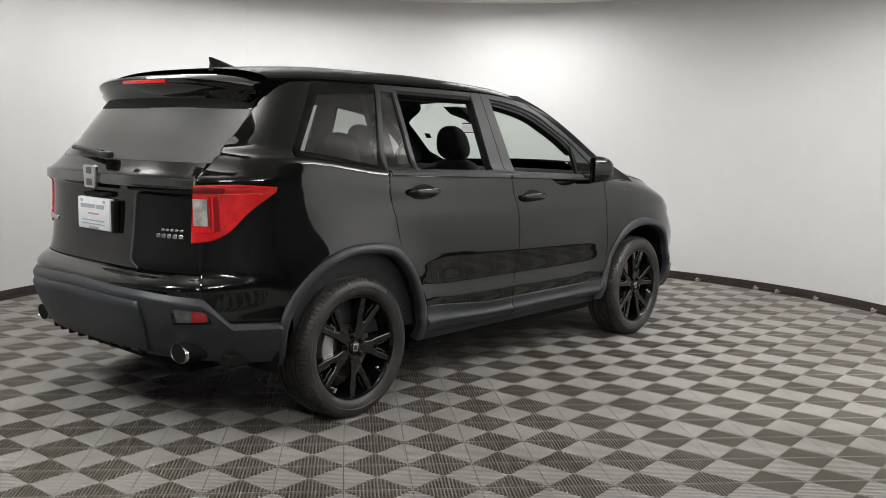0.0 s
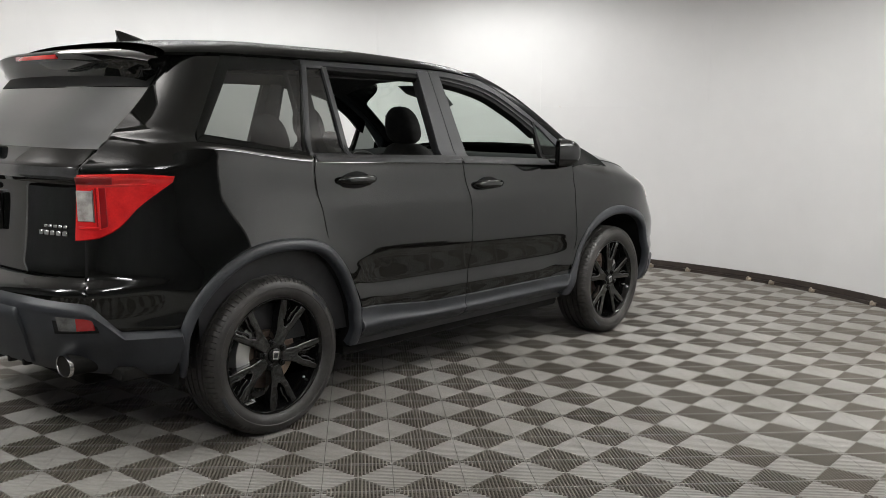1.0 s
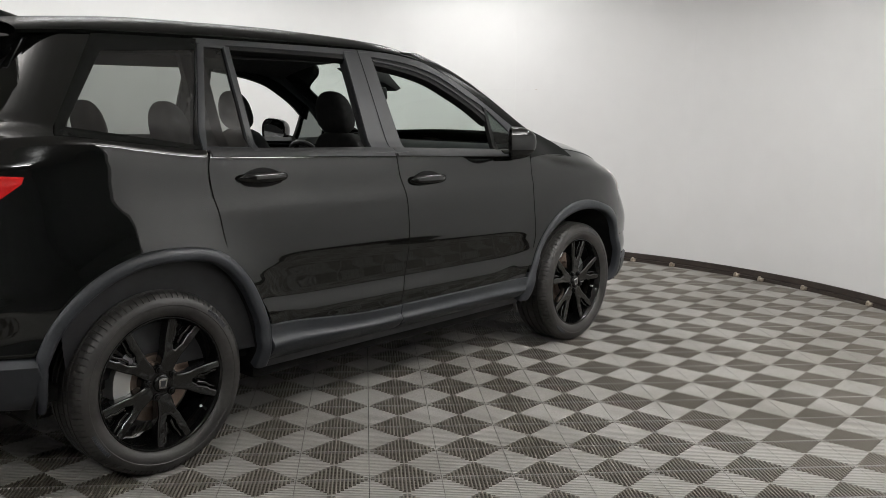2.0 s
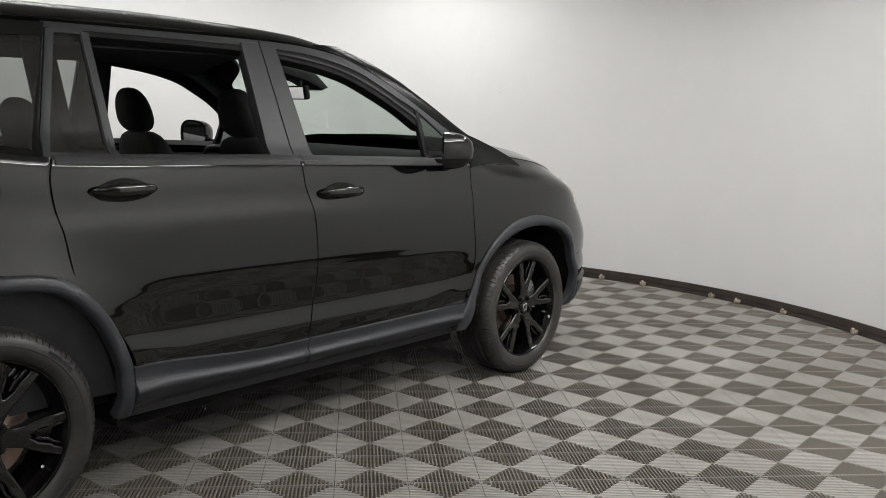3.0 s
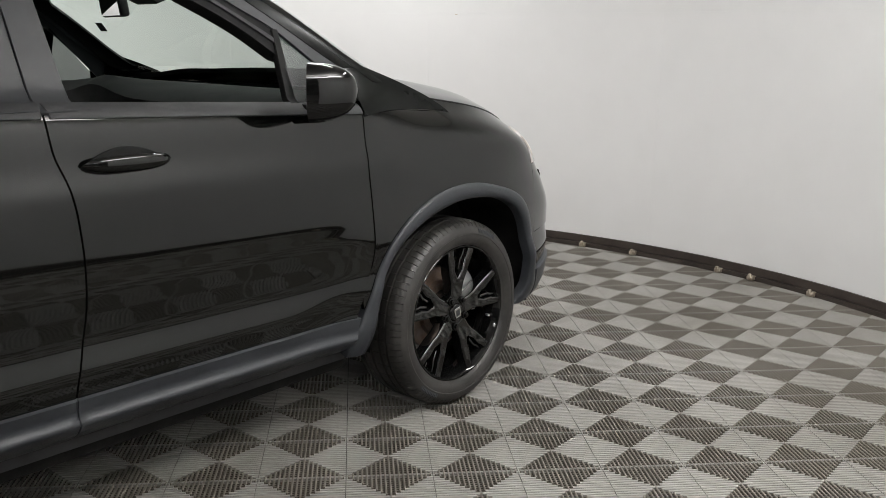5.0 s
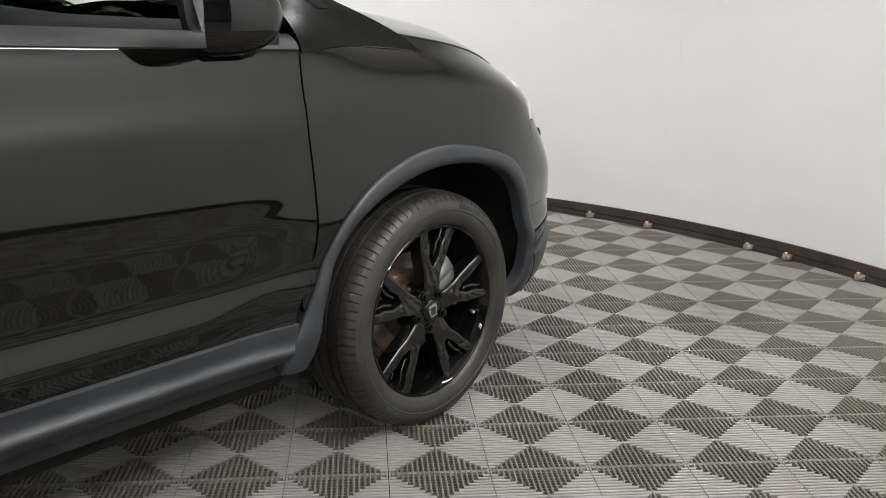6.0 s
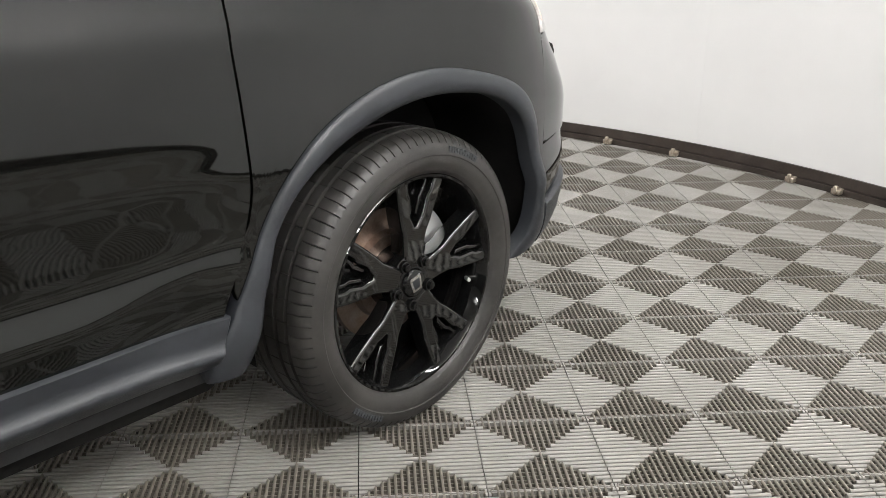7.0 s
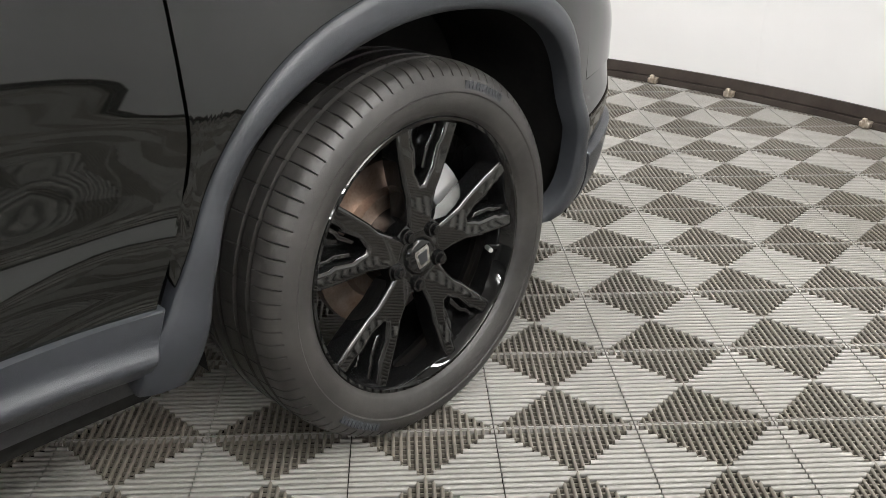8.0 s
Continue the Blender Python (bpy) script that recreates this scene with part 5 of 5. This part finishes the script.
def build_wheel():
    bm = bmesh.new()
    lathe(bm, [(-0.198, 0.262), (-0.196, 0.270), (-0.188, 0.262), (-0.18, 0.246), (-0.10, 0.232), (-0.03, 0.240), (-0.006, 0.252), (0.006, 0.2565), (0.0115, 0.2605), (0.0118, 0.2660), (0.008, 0.270), (-0.002, 0.270)], 96)
    bmesh.ops.recalc_face_normals(bm, faces=bm.faces)
    wheel = part("wheel", bm, GLOSS, None, "gloss black five-arm alloy wheel", 40)
    part("tyre", tyre_mesh(), RUBBER, wheel, "dark grey rubber tyre with fine tread", 28)
    for k in range(5):
        bm = bmesh.new()
        prism(bm, ARM, -0.050, -0.003, spin(72 * k), 0.0085, 5, 0.0010)
        dish(bm)
        spoke = part("spoke", bm, SPOKE, wheel, sharp=45)
        for side in (1, -1):
            bm = bmesh.new()
            prism(bm, [(u, v * side) for u, v in FIN], -0.050, -0.017, spin(72 * k), 0.0035, 3, 0.0006)
            dish(bm)
            part("spoke_fin", bm, SPOKE, spoke, sharp=45)
        bm = bmesh.new()
        prism(bm, [(0.130, -0.010), (0.205, -0.012), (0.2590, -0.030), (0.2590, 0.030), (0.205, 0.012), (0.130, 0.010)], -0.058, -0.044, spin(72 * k), 0.003)
        part("spoke_web", bm, GLOSS, spoke, sharp=25)
    bm = bmesh.new()
    lathe(bm, [(-0.11, 0.0), (-0.11, 0.075), (-0.05, 0.08), (-0.012, 0.074), (-0.008, 0.066), (-0.0085, 0.036), (-0.001, 0.033), (0.001, 0.030), (0.0015, 0.0)], 48)
    bmesh.ops.remove_doubles(bm, verts=bm.verts, dist=0.0003)
    bmesh.ops.recalc_face_normals(bm, faces=bm.faces)
    part("hub", bm, GLOSS, wheel)
    bm = bmesh.new()
    prism(bm, [(-0.019, -0.015), (0.012, -0.019), (0.021, -0.016), (0.021, 0.016), (0.012, 0.019), (-0.019, 0.015)], 0.0005, 0.0035, spin(90), 0.0015)
    part("hub_badge", bm, CHROME, wheel, "small chrome badge")
    bm = bmesh.new()
    prism(bm, [(-0.012, -0.009), (0.012, -0.012), (0.012, 0.012), (-0.012, 0.009)], 0.002, 0.0045, spin(90), 0.0005)
    part("badge_inset", bm, SATIN, wheel, "dark badge inset")
    for k in range(5):
        bm = bmesh.new()
        m = spin(72 * k + 36) @ Matrix.Translation((0.057, 0, 0))
        prism(bm, [(0.0155 * math.cos(i * math.pi / 8), 0.0155 * math.sin(i * math.pi / 8)) for i in range(16)], -0.014, -0.002, m, 0.004)
        prism(bm, [(0.0105 * math.cos(i * math.pi / 3), 0.0105 * math.sin(i * math.pi / 3)) for i in range(6)], -0.003, 0.006, m, 0.003)
        part("wheel_nut", bm, GLOSS, wheel)
    bm = bmesh.new()
    tube(bm, [(-0.035, 0.236 * math.cos(radians(-30)), 0.236 * math.sin(radians(-30))), (-0.012, 0.222 * math.cos(radians(-30)), 0.222 * math.sin(radians(-30)))], 0.005)
    part("valve", bm, ALLOY, wheel, "grey metal valve")
    for a0 in (-131, 60):
        for k in range(11):
            bm = bmesh.new()
            m = spin(a0 - 1.75 * k) @ Matrix.Translation((0.3275, 0, 0.0262))
            rounded(bm, -0.008 if k else -0.011, 0.008, -0.0045, 0.0045, -0.004, 0.0022, 0.0008, 1, m)
            part("sidewall_mark", bm, CLAD, wheel, "raised sidewall lettering as plain bars")
    return wheel


first = build_wheel()
first.parent = car
first.matrix_basis = pose(0.945, AXLE, HUB, 14, 0, 1)
tagged(first, "gloss black five-arm alloy wheel with a rubber tyre")
for m in (pose(0.945, AXLE_REAR, HUB, -8, 0, 0), pose(-0.945, AXLE, HUB, 30, 0, 181), pose(-0.945, AXLE_REAR, HUB, 5, 0, 180)):
    copy_thing(first, m)

for sgn in (1, -1):
    for y, r in ((AXLE, 0.168), (AXLE_REAR, 0.165)):
        bm = bmesh.new()
        lathe(bm, [(-0.02, 0.06), (-0.02, r), (0.0, r), (0.0, r - 0.055), (0.02, r - 0.06), (0.02, 0.0)], 48)
        bmesh.ops.recalc_face_normals(bm, faces=bm.faces)
        disc = part("brake_disc", bm, STEEL, car, "worn brown-grey brake disc")
        disc.matrix_basis = pose(sgn * (0.845 if y > 0 else 0.868), y, HUB, 0, 0, 0 if sgn > 0 else 180)
        bm = bmesh.new()
        rows = []
        for i in range(9):
            a = radians((20 if y > 0 else 160) - 32 + 64 * i / 8)
            rows.append([(x, q * math.cos(a), q * math.sin(a)) for x, q in ((-0.05, r + 0.02), (0.035, r + 0.02), (0.04, r), (0.035, r - 0.05), (-0.05, r - 0.05))])
        vs = grid_faces(bm, rows, closed=True)
        bm.faces.new(vs[0])
        bm.faces.new(vs[-1][::-1])
        bmesh.ops.recalc_face_normals(bm, faces=bm.faces)
        part("caliper", bm, ALLOY, disc, "grey brake caliper")
FRONT_SEAT_Y, REAR_SEAT_Y, RVM = 0.20, -0.80, (0.05, 0.565, 1.50)


# ---- cabin ----
def superbox(bm, c, half, e=3.0, lean=0.0, taper=0.0, nu=20, nv=12, sag=0.0):
    """A padded block: a superellipsoid with an upward taper and a backward lean."""
    rows = []
    for j in range(nv + 1):
        p = -math.pi / 2 + math.pi * j / nv
        cz, sz = math.cos(p), math.sin(p)
        z = half[2] * math.copysign(abs(sz) ** (2 / e), sz)
        s = abs(cz) ** (2 / e) * (1 - taper * (z / half[2] + 1) / 2)
        row = []
        for i in range(nu):
            a = 2 * math.pi * i / nu
            x = half[0] * math.copysign(abs(math.cos(a)) ** (2 / e), math.cos(a)) * s
            y = half[1] * math.copysign(abs(math.sin(a)) ** (2 / e), math.sin(a)) * s
            row.append((c[0] + x, c[1] + y - lean * (z + half[2]), c[2] + z))
        rows.append(row)
    grid_faces(bm, rows, closed=True)
    bmesh.ops.remove_doubles(bm, verts=bm.verts, dist=0.0008)
    bmesh.ops.recalc_face_normals(bm, faces=bm.faces)


def seat(x, y, top, width=0.25, head=True, back=0.31):
    bm = bmesh.new()
    superbox(bm, (x, y, top - back), (width, 0.085, back), 3.6, 0.28, 0.18)
    superbox(bm, (x, y + 0.30, 0.66), (width, 0.28, 0.10), 4.0)
    ob = part("seat", bm, FABRIC, car, "black fabric car seat")
    if head:
        lean = 0.28 * 2 * back
        bm = bmesh.new()
        superbox(bm, (x, y - lean - 0.005, top + 0.100), (0.142, 0.070, 0.112), 2.5, 0.22, 0.24)
        part("headrest", bm, FABRIC, ob, "black fabric headrest")
        for d in (-0.06, 0.06):
            bm = bmesh.new()
            tube(bm, [(x + d, y - lean + 0.01, top - 0.04), (x + d, y - lean, top + 0.07)], 0.007)
            part("headrest_post", bm, CHROME, ob)
    return ob


for x in (-0.38, 0.38):
    seat(x, FRONT_SEAT_Y - (0.12 if x < 0 else 0.03), 1.295)
    seat(x, REAR_SEAT_Y, 1.24, 0.27)

bm = bmesh.new()
rows = []
for i in range(25):
    x = -0.82 + 1.64 * i / 24
    hood = 0.045 * math.exp(-((x + 0.38) / 0.17) ** 2)
    rows.append([(x, 0.72, 0.62), (x, 0.68, 0.86), (x, 0.66, 1.06 + hood * 0.6), (x, 0.69, 1.165 + hood), (x, 0.76, 1.20 + hood), (x, 0.95, 1.215), (x, 1.18, 1.20)])
grid_faces(bm, rows)
bmesh.ops.recalc_face_normals(bm, faces=bm.faces)
dash = part("dashboard", bm, DASH, car, "dark grey plastic dashboard", 30)
bm = bmesh.new()
rounded(bm, -0.13, 0.13, 0.60, 0.66, 0.97, 1.13, 0.012, 2)
part("centre_screen", bm, GLOSS, dash, "gloss black centre screen")
bm = bmesh.new()
rounded(bm, -0.16, 0.16, -0.3, 0.68, 0.5, 0.86, 0.04, 2)
part("centre_console", bm, TRIM, dash)
bm = bmesh.new()
rows = []
c = Vector((-0.38, 0.42, 1.03))
for i in range(40):
    a = 2 * math.pi * i / 40
    ctr = Vector((0.185 * math.cos(a), -0.07 * math.sin(a), 0.172 * math.sin(a)))
    d = ctr.normalized()
    ax = Vector((0, 0.92, 0.38))
    rows.append([c + ctr + 0.016 * (math.cos(2 * math.pi * k / 8) * d + math.sin(2 * math.pi * k / 8) * ax) for k in range(8)])
rows.append(rows[0])
grid_faces(bm, rows, closed=True)
superbox(bm, (c.x, c.y + 0.02, c.z - 0.01), (0.075, 0.03, 0.065), 2.6)
tube(bm, [c + Vector((-0.18, 0, 0)), c + Vector((0.18, 0, 0))], 0.014)
tube(bm, [c, c + Vector((0, 0.28, -0.1))], 0.03)
part("steering_wheel", bm, TRIM, dash, "dark steering wheel")

# interior mirror and sensor pod
at = pose(*RVM, 8, 0, -12)
bm = bmesh.new()
rounded(bm, -0.115, 0.115, -0.012, 0.022, -0.036, 0.036, 0.011, 3, at)
inner = part("interior_mirror", bm, TRIM, screen, "interior mirror")
bm = bmesh.new()
bm.faces.new([bm.verts.new(at @ Vector(p)) for p in ((-0.106, -0.0135, -0.029), (0.106, -0.0135, -0.029), (0.106, -0.0135, 0.029), (-0.106, -0.0135, 0.029))])
part("mirror_glass", bm, MIRROR, inner, smooth=False)
bm = bmesh.new()
pod = [(0.38, 1.645), (0.46, 1.595), (0.62, 1.56), (0.735, 1.515), (0.775, 1.53), (0.64, 1.64)]
prism(bm, pod, -0.075, 0.075, Matrix(((0, 0, 1, 0), (1, 0, 0, 0), (0, 1, 0, 0), (0, 0, 0, 1))), 0.02)
tube(bm, [(0.03, 0.61, 1.575), (RVM[0], RVM[1] + 0.02, RVM[2] + 0.02)], 0.013)
part("sensor_pod", bm, TRIM, screen, "dark sensor pod behind the windscreen")

# small dark sticker on the windscreen
bm = bmesh.new()
sticker = pose(-0.705, 0.92, 1.438, -54, 0, 0) @ Matrix.Translation((0, 0, -0.004))
rounded(bm, -0.028, 0.028, -0.022, 0.022, -0.001, 0.001, 0.0005, 1, sticker)
part("sticker", bm, DARK, screen, "small dark windscreen sticker")

# headliner, floor and bulkheads
bm = bmesh.new()
rows = []
for j in range(21):
    y = 0.42 - 2.2 * j / 20
    rows.append([(x * (half_width(min(y, 0.2), 1.69) - 0.03), y, min(ROOF_TOP(y) - 0.055, 1.735) - 0.10 * abs(x) ** 2.5) for x in (-1, -0.8, -0.5, 0, 0.5, 0.8, 1)])
grid_faces(bm, rows)
part("headliner", bm, HEADLINER, car)
bm = bmesh.new()
rounded(bm, -0.84, 0.84, -2.1, 1.0, 0.36, 0.42, 0.01, 1)
rounded(bm, -0.66, 0.66, -2.1, -1.5, 0.42, 0.85, 0.02, 1)
rounded(bm, -0.80, 0.80, 0.95, 1.0, 0.4, 1.08, 0.01, 1)
part("cabin_floor", bm, DARK, car)
for sgn in (1, -1):
    for y, z0 in ((-0.18, 1.2), (-1.08, 1.2)):
        bm = bmesh.new()
        rows = []
        for j in range(9):
            z = z0 + (1.70 - z0) * j / 8
            ins = [skin(y + d, z, True) for d in (-0.055, 0.055)]
            rows.append([(sgn * (ins[0][0] - 0.02), ins[0][1], z), (sgn * (ins[0][0] - 0.075), ins[0][1] + 0.015, z), (sgn * (ins[1][0] - 0.075), ins[1][1] - 0.015, z), (sgn * (ins[1][0] - 0.02), ins[1][1], z)])
        grid_faces(bm, rows)
        bmesh.ops.recalc_face_normals(bm, faces=bm.faces)
        part("pillar_trim", bm, TRIM, car)

car.matrix_basis = pose(0.1527, 5.23, 0.0, 0, 0, -47.345)


# ---- floor of ribbed tiles ----
RIBS = 19


def tile_parts(vs, fs, tones, ox, oy):
    """Round-topped ribs, cross webs and edge bars of one tile; each of its four triangles is ribbed square to its outer edge."""
    h = TILE / 2
    pitch = TILE / RIBS
    width = {True: pitch * 0.26, False: pitch * 0.36}
    low, edge = -0.013, 0.0012
    section = [(-0.3, low), (-1.0, -0.0040), (-0.84, -0.0020), (-0.46, -0.0005), (0.0, 0.0), (0.46, -0.0005), (0.84, -0.0020), (1.0, -0.0040), (0.3, low)]
    count = len(section)

    def rib(o, s0, s1, along_y, cap):
        n = len(vs)
        rw = width[along_y]
        first = len(fs)
        for s in (s0, s1):
            for q, z in section:
                p = (o + q * rw, s) if along_y else (s, o + q * rw)
                vs.append((ox + p[0], oy + p[1], z))
        turn = along_y == (s1 > s0)
        for i in range(count - 1):
            f = (n + i, n + i + 1, n + i + count + 1, n + i + count)
            fs.append(f[::-1] if turn else f)
        f = tuple(n + cap * count + i for i in range(count))
        fs.append(f if turn == (cap == 0) else f[::-1])
        # Painted shade: ribs along y take the darker colour.
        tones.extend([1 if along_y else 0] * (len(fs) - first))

    def web(o, s0, s1, along_y, w, top, tone):
        n = len(vs)
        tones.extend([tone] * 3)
        for s in (s0, s1):
            for q, z in ((-w, low), (-w, top), (w, top), (w, low)):
                p = (o + q, s) if along_y else (s, o + q)
                vs.append((ox + p[0], oy + p[1], z))
        for i in range(3):
            f = (n + i, n + i + 1, n + i + 5, n + i + 4)
            fs.append(f[::-1] if along_y else f)

    for k in range(RIBS):
        o = -h + pitch * (k + 0.5)
        reach = abs(o) + pitch * 0.06
        if h - edge - reach < 0.004:
            continue
        for along_y in (True, False):
            rib(o, reach, h - edge, along_y, 0)
            rib(o, -h + edge, -reach, along_y, 1)
    for s in (-1, 1):
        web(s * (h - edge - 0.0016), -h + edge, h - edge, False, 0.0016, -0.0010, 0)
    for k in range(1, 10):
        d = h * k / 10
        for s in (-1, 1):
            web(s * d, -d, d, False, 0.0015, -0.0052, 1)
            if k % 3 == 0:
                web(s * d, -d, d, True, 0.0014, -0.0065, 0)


def tile_mesh(name, centres):
    vs, fs, tones = [], [], []
    for x, y in centres:
        tile_parts(vs, fs, tones, x, y)
    me = bpy.data.meshes.new(name)
    me.from_pydata(vs, [], fs)
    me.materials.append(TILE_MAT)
    me.materials.append(TILE_SHADED)
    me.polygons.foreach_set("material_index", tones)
    me.polygons.foreach_set("use_smooth", [True] * len(me.polygons))
    me.set_sharp_from_angle(angle=radians(60))
    return me


floor = empty("floor", "grey ribbed interlocking plastic floor tiles, light and shade painted into their triangles", "floor", kind="structure")
near, rest = [], []
for i in range(-16, 12):
    for j in range(-17, 17):
        x, y = GRID[0] + TILE * (i + 0.5), GRID[1] + TILE * (j + 0.5)
        if math.hypot(x - BOOTH[0], y - BOOTH[1]) > RADIUS - 0.02 and y > 4.0:
            if math.hypot(x - BOOTH[0], y - BOOTH[1]) > RADIUS + 0.16:
                continue
        if y < 0.6 or x > 4.6 or x < -3.7:
            continue
        (near if 0.3 < x < 4.2 and 2.2 < y < 7.2 else rest).append((x, y))
near.sort(key=lambda p: math.hypot(p[0] - 2.0, p[1] - 4.9))
near, rest = near[:300], near[300:] + rest
shared = tile_mesh("tile", [(0.0, 0.0)])
for x, y in near:
    ob = new("tile", shared)
    ob.location = (x, y, 0.0)
    ob.parent = floor
me = tile_mesh("far_tiles", rest)
ob = new("far_tiles", me)
ob.parent = floor
tagged(ob, kind="stuff")
# Near-black sheet: the shade between the ribs is put into its colour.
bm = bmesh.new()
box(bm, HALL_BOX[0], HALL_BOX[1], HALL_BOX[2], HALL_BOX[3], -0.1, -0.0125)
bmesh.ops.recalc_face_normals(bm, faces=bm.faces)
part("subfloor_shade", bm, UNDER, floor, smooth=False)
bm = bmesh.new()
y_cut = min(y for x, y in near + rest) - TILE / 2
box(bm, HALL_BOX[0], HALL_BOX[1], HALL_BOX[2], y_cut - TILE * 0.0 - 0.002, -0.012, -0.001)
bmesh.ops.recalc_face_normals(bm, faces=bm.faces)
part("hall_floor", bm, TILE_MAT, floor, smooth=False)
